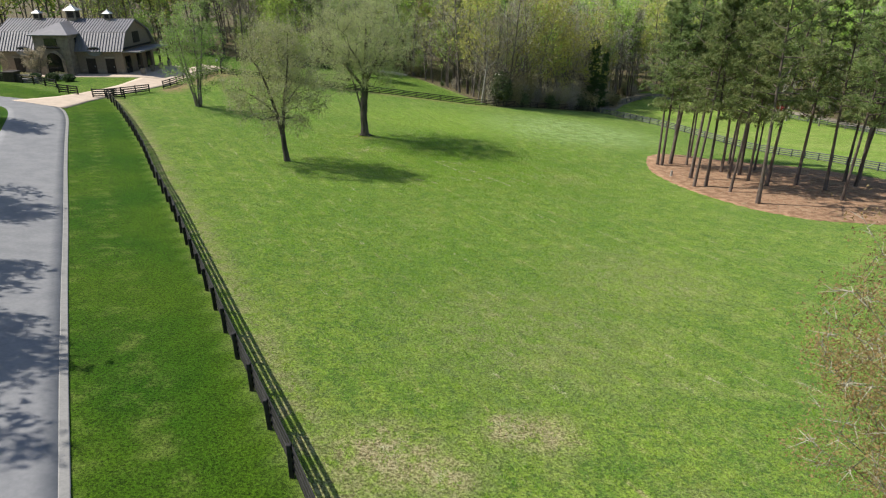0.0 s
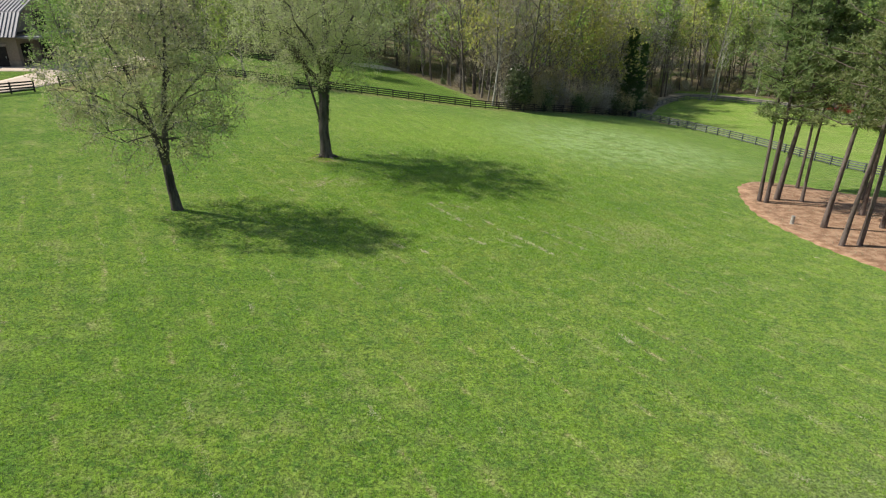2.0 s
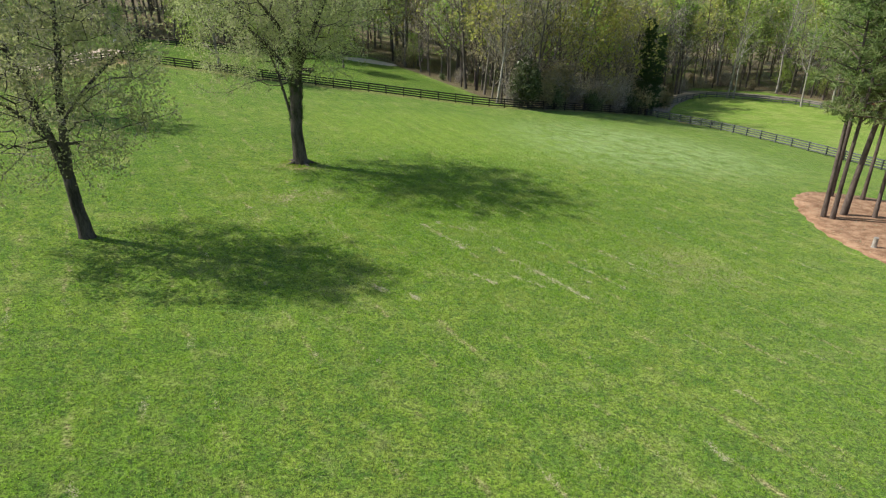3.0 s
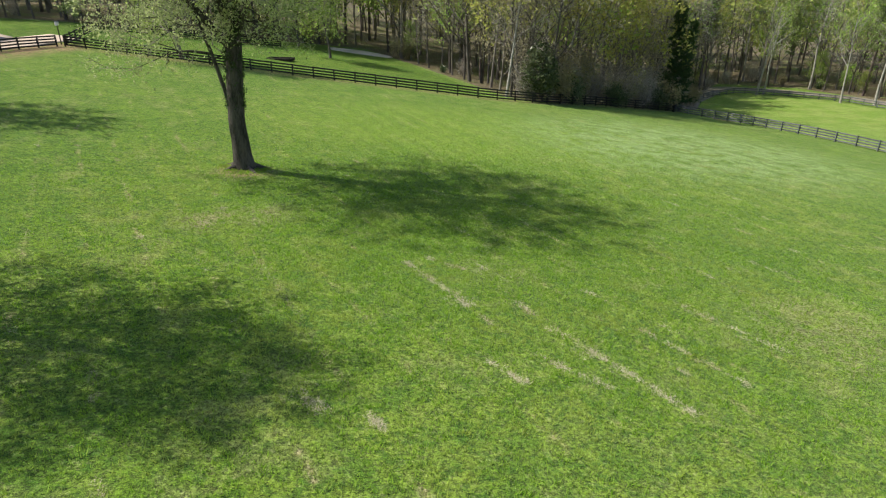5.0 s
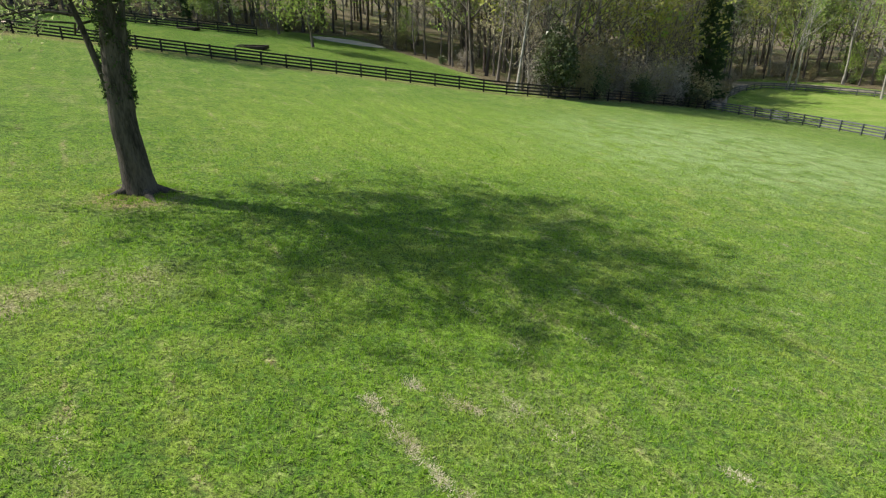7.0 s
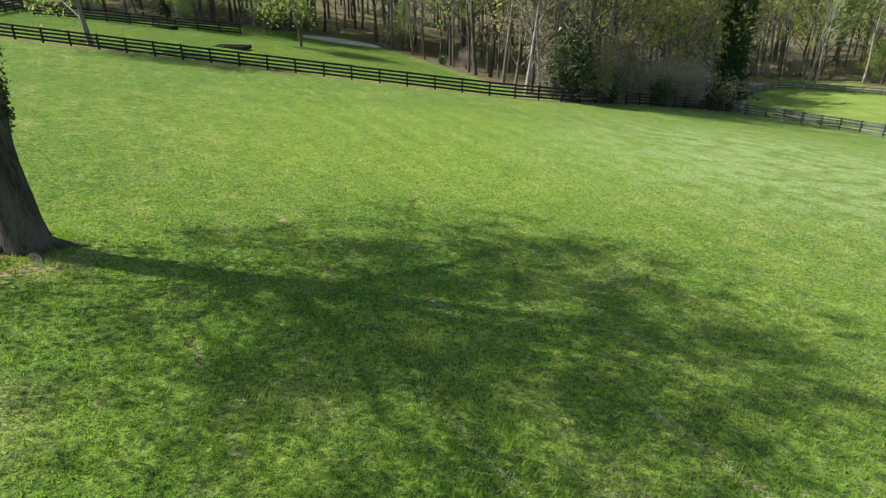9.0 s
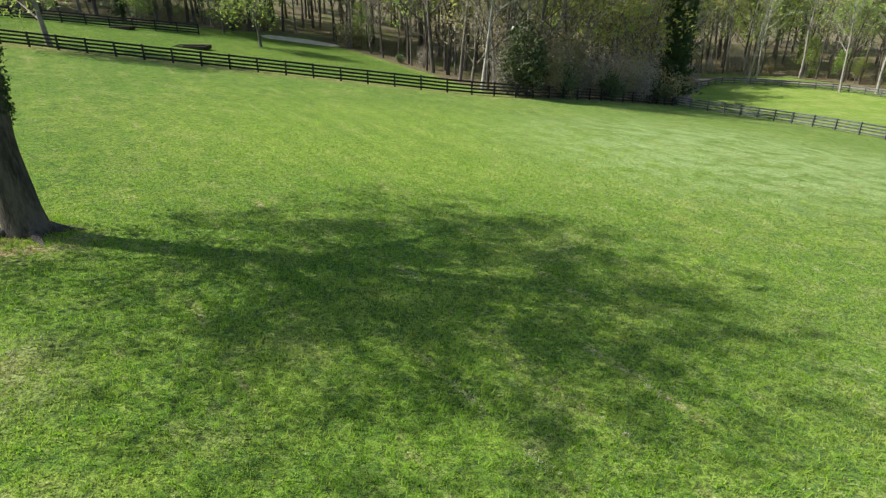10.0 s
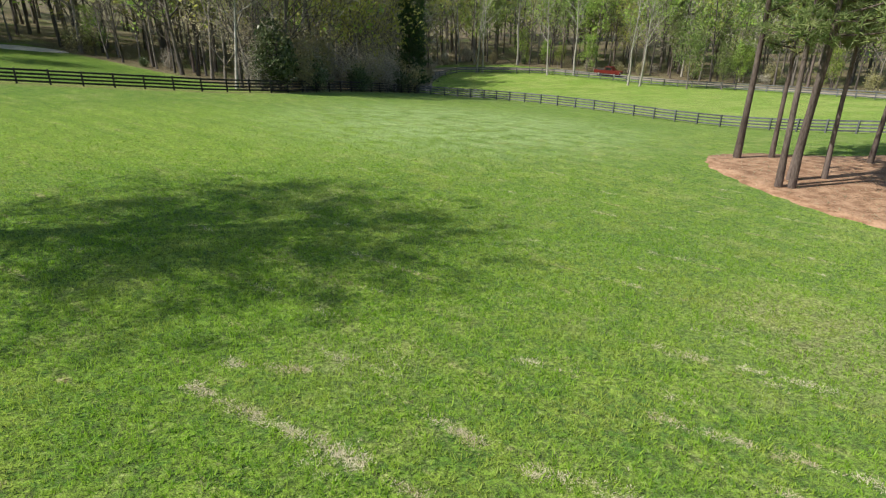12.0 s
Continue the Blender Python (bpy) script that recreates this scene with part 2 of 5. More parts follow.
# near-black for window glass, and for sheets that paint shade inside openings
GLASS_AND_SHADE = plain("dark_glass_and_shade", (0.010, 0.011, 0.012), (0.018, 0.019, 0.020), 1.0, 0.08, bump=0.0, spec=0.6)
TIN = plain("pale_tin", (0.36, 0.37, 0.37), (0.46, 0.46, 0.46), 2.0, 0.4, 0.3, bump=0.0)
RED = plain("red_paint", (0.10, 0.008, 0.006), (0.14, 0.014, 0.009), 3.0, 0.4, bump=0.0, spec=0.5)
WHITE = plain("white_paint", (0.74, 0.74, 0.73), (0.80, 0.80, 0.80), 3.0, 0.4, bump=0.0, spec=0.5)
RUBBER = plain("black_rubber", (0.015, 0.015, 0.015), (0.03, 0.03, 0.03), 6.0, 0.85, bump=0.2)


# ---- building helpers ----
def smooth_clamp(v, low, high, k=6.0):
    def ease(q):
        return k * np.logaddexp(0.0, q / k)

    return high - ease(high - (low + ease(v - low)))


def step(v, low, high):
    q = np.clip((v - low) / (high - low), 0, 1)
    return q * q * (3 - 2 * q)


def ground(x, y):
    """The height of the rolling ground."""
    x, y = np.asarray(x, float), np.asarray(y, float)
    u, w = smooth_clamp(x, -62, 44) / 40, (smooth_clamp(y, 6, 136) - 60) / 40
    z = 2.049 - 3.256 * u - 2.484 * w + 1.218 * u * u - 0.092 * u * w + 1.18 * w * w - 0.517 * w**3
    z = z - 0.885 * u * w * w - 0.962 * u * u * w + 0.202 * u**3
    z = z - 0.065 * smooth_clamp(x - 46, 0, 36, 3.0) * step(y, 150, 95)
    z = z - 0.55 * np.exp(-((x - 26) ** 2 + (y - 66) ** 2) / 200) - 1.3 * np.exp(-((x - 50) ** 2 + (y - 94) ** 2) / 242)
    # the level pad under the barn and its yard
    pad = step(x, -44, -50) * step(y, 84, 93) * step(y, 135, 118)
    return z * (1 - pad) + 5.4 * pad


def gz(x, y):
    return float(ground(x, y))


class Geo:
    """Gathers triangles and quads with their materials' numbers, for one mesh."""

    def __init__(self):
        self.v, self.f3, self.f4, self.m3, self.m4, self.n = [], [], [], [], [], 0

    def add(self, v, f, m=0):
        v, f = np.asarray(v, float), np.asarray(f, int)
        if not len(v) or not len(f):
            return self
        fs, ms = (self.f3, self.m3) if f.shape[1] == 3 else (self.f4, self.m4)
        self.v.append(v)
        fs.append(f + self.n)
        ms.append(np.full(len(f), m))
        self.n += len(v)
        return self

    def arrays(self):
        cat = lambda parts, width: np.concatenate(parts) if parts else np.zeros((0, width), int)  # noqa: E731
        return (np.concatenate(self.v), cat(self.f3, 3), cat(self.f4, 4),
                np.concatenate(self.m3) if self.m3 else np.zeros(0, int), np.concatenate(self.m4) if self.m4 else np.zeros(0, int))

    def mesh(self, name, materials, smooth=False):
        v, f3, f4, m3, m4 = self.arrays()
        me = bpy.data.meshes.new(name)
        me.vertices.add(len(v))
        me.vertices.foreach_set("co", v.astype(np.float32).ravel())
        me.loops.add(3 * len(f3) + 4 * len(f4))
        me.loops.foreach_set("vertex_index", np.concatenate([f3.ravel(), f4.ravel()]).astype(np.int32))
        me.polygons.add(len(f3) + len(f4))
        starts = np.concatenate([3 * np.arange(len(f3)), 3 * len(f3) + 4 * np.arange(len(f4))])
        me.polygons.foreach_set("loop_start", starts.astype(np.int32))
        me.polygons.foreach_set("material_index", np.concatenate([m3, m4]).astype(np.int32))
        me.polygons.foreach_set("use_smooth", np.full(len(starts), smooth))
        for m in materials if isinstance(materials, (list, tuple)) else [materials]:
            me.materials.append(m)
        me.update(calc_edges=True)
        return me


def unit(v):
    v = np.asarray(v, float)
    return v / np.maximum(np.linalg.norm(v, axis=-1, keepdims=True), 1e-9)


def tube(points, radii, sides):
    """A tapering round bar along points."""
    p, r = np.asarray(points, float), np.asarray(radii, float)
    t = unit(np.gradient(p, axis=0))
    ref = np.where(np.abs(t[:, 2:3]) > 0.8, np.array([[1.0, 0, 0]]), np.array([[0, 0, 1.0]]))
    u = unit(np.cross(t, ref))
    w = np.cross(t, u)
    ang = np.arange(sides) * 2 * np.pi / sides
    ring = u[:, None] * np.cos(ang)[None, :, None] + w[:, None] * np.sin(ang)[None, :, None]
    v = (p[:, None] + ring * r[:, None, None]).reshape(-1, 3)
    k, s = np.meshgrid(np.arange(len(p) - 1), np.arange(sides), indexing="ij")
    a0, a1 = k * sides + s, k * sides + (s + 1) % sides
    return v, np.stack([a0, a1, a1 + sides, a0 + sides], -1).reshape(-1, 4)


def leaves(rng, places, size, slim=0.6, flat=0.0):
    """A pointed leaf at each place, turned at random."""
    p = np.asarray(places, float)
    if not len(p):
        return np.zeros((0, 3)), np.zeros((0, 3), int)
    u = rng.normal(size=p.shape)
    u[:, 2] *= 1 - flat
    u = unit(u)
    w = unit(np.cross(u, rng.normal(size=p.shape)))
    s = (size * rng.uniform(0.6, 1.4, len(p)))[:, None]
    v = np.stack([p - u * s + w * s * slim, p - u * s - w * s * slim, p + u * s], 1).reshape(-1, 3)
    return v, np.arange(3 * len(p)).reshape(-1, 3)


def block(x0, y0, z0, x1, y1, z1):
    v = [(x, y, z) for z in (z0, z1) for y in (y0, y1) for x in (x0, x1)]
    return np.array(v, float), np.array([(0, 2, 3, 1), (4, 5, 7, 6), (0, 1, 5, 4), (2, 6, 7, 3), (0, 4, 6, 2), (1, 3, 7, 5)])


def bevelled(x0, y0, z0, x1, y1, z1, b=0.012):
    """A box with its edges taken off."""
    bm = bmesh.new()
    bmesh.ops.create_cube(bm, size=1.0)
    for v in bm.verts:
        v.co = ((x0 + x1) / 2 + v.co.x * (x1 - x0), (y0 + y1) / 2 + v.co.y * (y1 - y0), (z0 + z1) / 2 + v.co.z * (z1 - z0))
    bmesh.ops.bevel(bm, geom=bm.edges[:], offset=b, segments=1, affect="EDGES")
    return bm


def as_mesh(name, shape, material):
    if isinstance(shape, bpy.types.Mesh):
        return shape
    if isinstance(shape, Geo):
        return shape.mesh(name, material)
    me = bpy.data.meshes.new(name)
    shape.to_mesh(me)
    shape.free()
    me.materials.append(material)
    return me


def part(name, shape, material, parent, label="", at=None):
    ob = new(name, as_mesh(name, shape, material))
    ob.parent = parent
    if at is not None:
        ob.matrix_basis = at
    return tagged(ob, label) if label else ob


def thing(name, label, category, at=None, group="", kind=""):
    ob = tagged(new(name), label, category, group, kind)
    ob.matrix_basis = at or Matrix()
    return ob


def box(name, dims, material, parent, label="", b=0.012):
    return part(name, bevelled(*dims, b), material, parent, label)


# ---- ground ----
def spaced(low, high, fine, far):
    core = np.arange(low, high + 0.01, fine)
    out, reach = [], fine
    while sum(out) < far:
        reach *= 1.35
        out.append(reach)
    side = np.cumsum(out)
    return np.concatenate([low - side[::-1], core, high + side])


def inside(px, py, corners):
    """How far inside a polygon a place lies (negative: outside)."""
    best, within = np.full(px.shape, 1e9), np.zeros(px.shape, bool)
    for (ax, ay), (bx, by) in zip(corners, corners[1:] + corners[:1]):
        t = np.clip(((px - ax) * (bx - ax) + (py - ay) * (by - ay)) / ((bx - ax) ** 2 + (by - ay) ** 2), 0, 1)
        best = np.minimum(best, np.hypot(px - ax - t * (bx - ax), py - ay - t * (by - ay)))
        within ^= ((ay > py) != (by > py)) & (px < (bx - ax) * (py - ay) / (by - ay + 1e-12) + ax)
    return np.where(within, best, -best)


ROADSIDE = [(2.5, -8.0), (-0.6, 5.0), (-4.0, 11.9), (-8.7, 20.6), (-12.5, 27.8), (-18.6, 39.2), (-22.8, 46.6), (-27.5, 55.3),
            (-31.8, 62.7), (-36.6, 70.6), (-40.4, 76.5), (-42.6, 79.6)]
DRIVESIDE = [(-43.3, 80.6), (-42.0, 84.0), (-40.8, 87.6)]
DRIVESIDE_FAR = [(-40.4, 91.4), (-40.2, 96.5), (-39.6, 105.0), (-38.6, 109.6)]
BACKSIDE = [(-38.0, 110.0), (-29.8, 109.6), (-17.5, 109.0), (-2.9, 109.0), (5.3, 109.2), (10.7, 111.3), (16.8, 116.0), (24.3, 122.4), (29.0, 127.0), (32.6, 130.4)]
RIGHTSIDE = [(32.8, 130.2), (35.4, 126.0), (37.4, 120.6), (38.6, 115.6), (41.3, 109.0), (45.0, 101.5), (47.6, 94.5), (49.6, 88.0), (51.6, 82.0), (54.5, 72.0), (57.5, 58.0), (60.0, 40.0), (62.0, 10.0)]
ROAD_EDGE = [(4.0, -12.0), (-4.6, 2.5), (-9.0, 10.5), (-11.6, 15.0), (-16.9, 24.3), (-21.5, 32.5), (-29.0, 45.8), (-34.4, 55.6), (-40.0, 66.0), (-43.0, 70.6), (-46.5, 73.6), (-52.0, 74.0), (-62.0, 72.0), (-90, 66)]
WOODS = [(-170, 128.5), (-70, 128), (-40, 133), (-24, 141), (-12, 148), (-3, 137), (3, 126), (8, 113.5), (12, 114.0), (18, 118.6), (25, 124.8),
         (31, 131.4), (35.5, 143), (46, 160), (58, 176), (72, 172), (86, 152), (92, 128), (95, 96), (100, 60), (1500, 60), (1500, 1500), (-1500, 1500), (-1500, 128)]
BED = [(25.2, 72.6), (24.4, 68.5), (24.7, 64.6), (25.4, 60.5), (26.3, 57.2), (28.2, 52.2), (31.5, 48.6), (38, 47.0), (46, 49.0), (51, 56), (51, 66), (44, 73), (36.5, 75.5),
       (32.5, 78.6), (29.0, 78.9), (26.6, 76.6)]
MEADOW = [(62.3, 5), (60.2, 40), (57.7, 58), (54.7, 72), (51.8, 82), (47.8, 94.5), (45.2, 101.5), (41.5, 109), (38.6, 116), (36.6, 131), (40, 150), (58, 166), (72, 158), (84, 125), (86, 80), (86, 5)]
YARD = [(-170, 80), (-47, 80), (-44, 98), (-39, 111), (-17, 110), (5, 110), (3, 124), (-3, 135), (-12, 146), (-24, 139), (-40, 131), (-170, 126)]
VERGE = ROADSIDE[:] + [(-44.5, 78.5), (-60, 84), (-60, 40), (-30, -8)]

gx, gy = spaced(-72, 102, 0.9, 1500), spaced(-8, 190, 0.9, 1500)
X, Y = np.meshgrid(gx, gy)
Z = ground(X, Y)
sheet = Geo()
ix, iy = np.meshgrid(np.arange(len(gx) - 1), np.arange(len(gy) - 1))
corner = (iy * len(gx) + ix).ravel()
sheet.add(np.stack([X.ravel(), Y.ravel(), Z.ravel()], 1), np.stack([corner, corner + 1, corner + 1 + len(gx), corner + len(gx)], 1))
ground_mesh = sheet.mesh("ground", GRASS, True)
px, py = X.ravel(), Y.ravel()


def near_line(line):
    best = np.full(px.shape, 1e9)
    for (ax, ay), (bx, by) in zip(line, line[1:]):
        t = np.clip(((px - ax) * (bx - ax) + (py - ay) * (by - ay)) / ((bx - ax) ** 2 + (by - ay) ** 2), 0, 1)
        best = np.minimum(best, np.hypot(px - ax - t * (bx - ax), py - ay - t * (by - ay)))
    return best


verge, yard, bed = inside(px, py, VERGE), inside(px, py, YARD), inside(px, py, BED)
lawn = np.maximum(step(verge, -0.5, 0.3), 0.4 * step(yard, -0.5, 1.0))
dry = np.zeros(px.shape)
for cx, cy, r, k in ((-1.8, 14.0, 1.6, 1.0), (2.0, 15.8, 1.1, 1.0), (3.3, 15.7, 1.2, 0.9), (-0.3, 13.2, 1.2, 0.9), (-8.4, 66.0, 1.0, 0.7), (-6.7, 67.5, 1.3, 0.5), (13.0, 60.8, 2.6, 0.45),
                     (12, 33, 5.0, 0.3), (4, 24, 6.0, 0.3), (-9.0, 73.4, 1.2, 0.7), (2.6, 63.4, 1.2, 0.2)):
    dry = np.maximum(dry, k * step(np.hypot(px - cx, py - cy), r * 1.5, r * 0.4))
strip = step(near_line(ROADSIDE), 2.6, 0.3) * step(verge, 0.6, -0.4)
dry = np.maximum(dry, 0.85 * strip)
soil = np.maximum(step(near_line(DRIVESIDE_FAR), 4.5, 0.5) * step(px, -41.0, -39.6), 0.5 * step(near_line(BACKSIDE), 1.4, 0.2))
soil = np.maximum(soil, step(np.hypot(px - 36.6, py - 123.5), 2.0, 0.6))
soil = np.maximum(soil, step(np.hypot(px + 9.3, py - 73.6), 1.5, 0.4))
worn = np.maximum(step(near_line(ROAD_EDGE), 2.7, 2.2) * step(near_line(ROAD_EDGE), 1.3, 1.9), step(near_line(ROAD_EDGE), 0.45, 0.1))
# where the far grass is coloured paler for its sheen
far_sheen = 0.9 * step(np.hypot((px - 20) / 17, (py - 92) / 15), 1.1, 0.35)
# where far grass gets the painted lime brightening
far_bright = step(np.hypot((px - 2) / 18, (py - 90) / 13), 1.1, 0.4)
zones = {"far_bright": far_bright, "lawn": lawn, "worn": worn, "far_sheen": far_sheen, "dry": dry, "soil": soil, "litter": step(inside(px, py, WOODS), -1.5, 1.5), "pasture": step(inside(px, py, MEADOW), -0.4, 0.6)}
for zone, values in zones.items():
    layer = ground_mesh.attributes.new(zone, "FLOAT", "POINT")
    layer.data.foreach_set("value", values.astype(np.float32))
tagged(new("ground", ground_mesh), "green spring pasture with mown lawns and leaf-strewn woodland floor", "ground", kind="structure")


def ribbon(line, half, lift, thick, wobble=0.0):
    """A band laid on the ground along a line, with edges of its own."""
    line = np.array(line, float)
    seg = np.concatenate([[0], np.cumsum(np.linalg.norm(np.diff(line, axis=0), axis=1))])
    s = np.arange(0, seg[-1], 0.8)
    p = np.stack([np.interp(s, seg, line[:, 0]), np.interp(s, seg, line[:, 1])], 1)
    for _ in range(10):
        p[1:-1] = (p[:-2] + 2 * p[1:-1] + p[2:]) / 4
    t = unit(np.gradient(p, axis=0))
    side = np.stack([t[:, 1], -t[:, 0]], 1)
    across = np.linspace(-1, 1, 9)
    h = np.interp(s, seg, half) if np.ndim(half) else np.full(len(s), half)
    q = p[:, None] + side[:, None] * (across[None, :, None] * h[:, None, None])
    z = ground(q[..., 0], q[..., 1]) + lift
    v = np.concatenate([q, z[..., None]], -1)
    low = v.copy()[:, [0, -1]]
    low[..., 2] -= thick
    v = np.concatenate([low[:, :1], v, low[:, 1:]], 1)
    n, m = v.shape[:2]
    i, j = np.meshgrid(np.arange(n - 1), np.arange(m - 1), indexing="ij")
    c = (i * m + j).ravel()
    return Geo().add(v.reshape(-1, 3), np.stack([c, c + 1, c + m + 1, c + m], 1))


def area(corners, lift, thick, cell=0.6, crown=0.0):
    """A patch laid on the ground inside a rounded outline."""
    c = np.array(corners + corners[:1], float)
    seg = np.concatenate([[0], np.cumsum(np.linalg.norm(np.diff(c, axis=0), axis=1))])
    s = np.linspace(0, seg[-1], max(24, int(seg[-1] / cell)), endpoint=False)
    p = np.stack([np.interp(s, seg, c[:, 0]), np.interp(s, seg, c[:, 1])], 1)
    for _ in range(4):
        p = (np.roll(p, 1, 0) + 2 * p + np.roll(p, -1, 0)) / 4
    p = p + 0.12 * np.sin(np.arange(len(p))[:, None] * np.array([[1.9, 2.7]]))
    mid = p.mean(0)
    rings = [p, p] + [mid + (p - mid) * k for k in np.linspace(1, 0, 14)[1:-1]]
    v, n = [], len(p)
    for k, q in enumerate(rings):
        up = lift - thick if k == 0 else lift + crown * min(1, (k - 1) / 3)
        v.append(np.concatenate([q, (ground(q[:, 0], q[:, 1]) + up)[:, None]], 1))
    v.append(np.array([[*mid, gz(*mid) + lift + crown]]))
    g = Geo()
    i, j = np.meshgrid(np.arange(len(rings) - 1), np.arange(n), indexing="ij")
    a0, a1 = (i * n + j).ravel(), (i * n + (j + 1) % n).ravel()
    g.add(np.concatenate(v), np.stack([a0, a1, a1 + n, a0 + n], 1))
    last = (len(rings) - 1) * n
    g.f3.append(np.array([(last + k, last + (k + 1) % n, last + n) for k in range(n)]))
    g.m3.append(np.zeros(n, int))
    return g




def beside(line, d):
    line = np.array(line, float)
    t = unit(np.gradient(line, axis=0))
    return [tuple(q) for q in line + np.stack([-t[:, 1], t[:, 0]], 1) * d]


tagged(new("road", ribbon(beside(ROAD_EDGE, 2.75), 2.55, 0.042, 0.25).mesh("road", ASPHALT, True)), "pale grey asphalt lane beside the mown verge", "road", kind="structure")
tagged(new("kerb", ribbon(beside(ROAD_EDGE, 0.13), 0.13, 0.046, 0.3).mesh("kerb", KERB, True)), "narrow concrete edging along the lane", "kerb", kind="structure")
tagged(new("driveway", ribbon([(-46.5, 71.5), (-45.6, 77), (-45.0, 82), (-44.0, 90), (-43.6, 98), (-42.4, 106), (-42.0, 118)], [3.4, 2.2, 1.9, 2.2, 3.0, 2.4, 2.0], 0.06, 0.25).mesh("driveway", PAVING, True)),
       "tan concrete driveway leading to the barn", "driveway", kind="structure")
tagged(new("barn_apron", area([(-72, 97.2), (-48, 97.4), (-44, 99), (-43, 104), (-44, 112), (-47, 113), (-49.5, 100.4), (-72, 100.4)], 0.07, 0.3).mesh("barn_apron", PAVING, True)),
       "pale concrete apron in front of the barn", "pavement", kind="structure")
tagged(new("mulch_bed", area(BED, 0.03, 0.3, 0.5, 0.06).mesh("mulch_bed", MULCH, True)), "reddish pine straw bed under the pines", "mulch bed", kind="structure")
tagged(new("gravel_path", area([(-16.5, 139.6), (-11, 140.0), (-7, 141.4), (-7.5, 144), (-12, 145.0), (-17, 142.8)], 0.05, 0.3).mesh("gravel_path", GRAVEL, True)), "pale gravel patch at the wood's edge", "path", kind="structure")
tagged(new("far_lane", ribbon([(38.0, 141), (44.0, 154.0), (56.0, 171.0), (66.0, 169.0), (78.0, 160.0), (88.0, 140.0), (91.0, 118.0), (92.0, 88.0), (94, 40)], 1.9, 0.05, 0.25).mesh("far_lane", DIRT, True)),
       "packed dirt lane behind the far meadow", "road", kind="structure")


# ---- fences ----
POST = as_mesh("post", bevelled(-0.065, -0.065, -0.25, 0.065, 0.065, 1.13, 0.014), FENCE)
POST_GREY = as_mesh("post", bevelled(-0.065, -0.065, -0.25, 0.065, 0.065, 1.13, 0.014), FENCE_SUNLIT)
RAIL_GREY = as_mesh("rail", bevelled(0, -0.02, -0.07, 1, 0.02, 0.07, 0.006), FENCE_SUNLIT)
RAIL = as_mesh("rail", bevelled(0, -0.02, -0.07, 1, 0.02, 0.07, 0.006), FENCE)


def board_fence(line, spacing, side, label, rails=4, high=1.04, group="black board fences", meshes=(POST, RAIL)):
    """Posts along a line with boards nailed to one side of them."""
    line = np.array(line, float)
    seg = np.concatenate([[0], np.cumsum(np.linalg.norm(np.diff(line, axis=0), axis=1))])
    n = max(1, round(seg[-1] / spacing))
    s = np.linspace(0, seg[-1], n + 1)
    rng = np.random.default_rng(len(line) * 7 + n)
    p = np.stack([np.interp(s, seg, line[:, 0]), np.interp(s, seg, line[:, 1])], 1)
    fence = thing("board_fence", label, "fence", Matrix.Translation((*p[0], gz(*p[0]))), group)
    base = fence.matrix_basis.inverted()
    for x, y in p:
        part("post", meshes[0], FENCE, fence, at=base @ pose(x, y, gz(x, y) + rng.uniform(-0.03, 0.03), rng.normal(0, 0.8), rng.normal(0, 0.8), rng.uniform(-4, 4)))
    for (ax, ay), (bx, by) in zip(p, p[1:]):
        way = np.array([bx - ax, by - ay])
        flat = np.linalg.norm(way)
        off = np.array([way[1], -way[0]]) / flat * side * 0.088
        for k in range(rails):
            za, zb = (gz(x, y) + high * (k + 0.85) / (rails - 0.15) - 0.03 + rng.uniform(-0.012, 0.012) for x, y in ((ax, ay), (bx, by)))
            m = pose(ax + off[0], ay + off[1], za, 0, -math.degrees(math.atan2(zb - za, flat)), math.degrees(math.atan2(way[1], way[0])))
            part("rail", meshes[1], FENCE, fence, at=base @ m @ Matrix.Diagonal((math.hypot(flat, zb - za) + 0.02, 1, 1, 1)))
    return fence


board_fence(ROADSIDE, 2.44, 1, "black four-board fence along the mown roadside verge")
board_fence(DRIVESIDE, 2.3, -1, "black four-board fence beside the tan driveway")
board_fence(DRIVESIDE_FAR, 2.3, -1, "black four-board fence climbing beside the driveway")
board_fence(BACKSIDE, 2.1, -1, "black four-board fence in front of the woods")
board_fence(RIGHTSIDE, 2.2, -1, "weathered four-board fence between two pastures, greyed for glancing sun", group="weathered fences", meshes=(POST_GREY, RAIL_GREY))
board_fence([(-44.4, 79.6), (-42.9, 80.9), (-41.2, 81.2)], 1.6, -1, "short black board fence at the driveway mouth")
board_fence([(-49.0, 80.3), (-46.6, 80.2)], 1.2, -1, "short black board fence on the lawn by the driveway")
board_fence([(-38.4, 111.0), (-42, 122), (-44, 131)], 2.3, 1, "black board fence behind the barn lawn")
board_fence([(-40.5, 127), (-30, 129.6), (-22, 133.5)], 2.3, 1, "black board fence below the woods")
board_fence([(32.9, 130.9), (37.0, 142.0), (42.6, 151.6)], 2.2, 1, "black board fence along the wood's edge")
board_fence([(42.4, 150), (50, 159.5), (57, 165), (64, 162.5), (73, 157.0), (79.5, 142), (84.0, 126), (86.5, 108), (87, 88), (88, 60)], 2.5, 1, "weathered board fence at the far side of the meadow, greyed for glancing sun", 3, group="weathered fences", meshes=(POST_GREY, RAIL_GREY))


# ---- trees ----
def turned(d, angle, spin):
    """A direction bent away from d by angle, at spin round it."""
    d = unit(d)
    ref = np.array([1.0, 0, 0]) if abs(d[2]) > 0.8 else np.array([0, 0, 1.0])
    u = unit(np.cross(d, ref))
    w = np.cross(d, u)
    return d * math.cos(angle) + (u * math.cos(spin) + w * math.sin(spin)) * math.sin(angle)


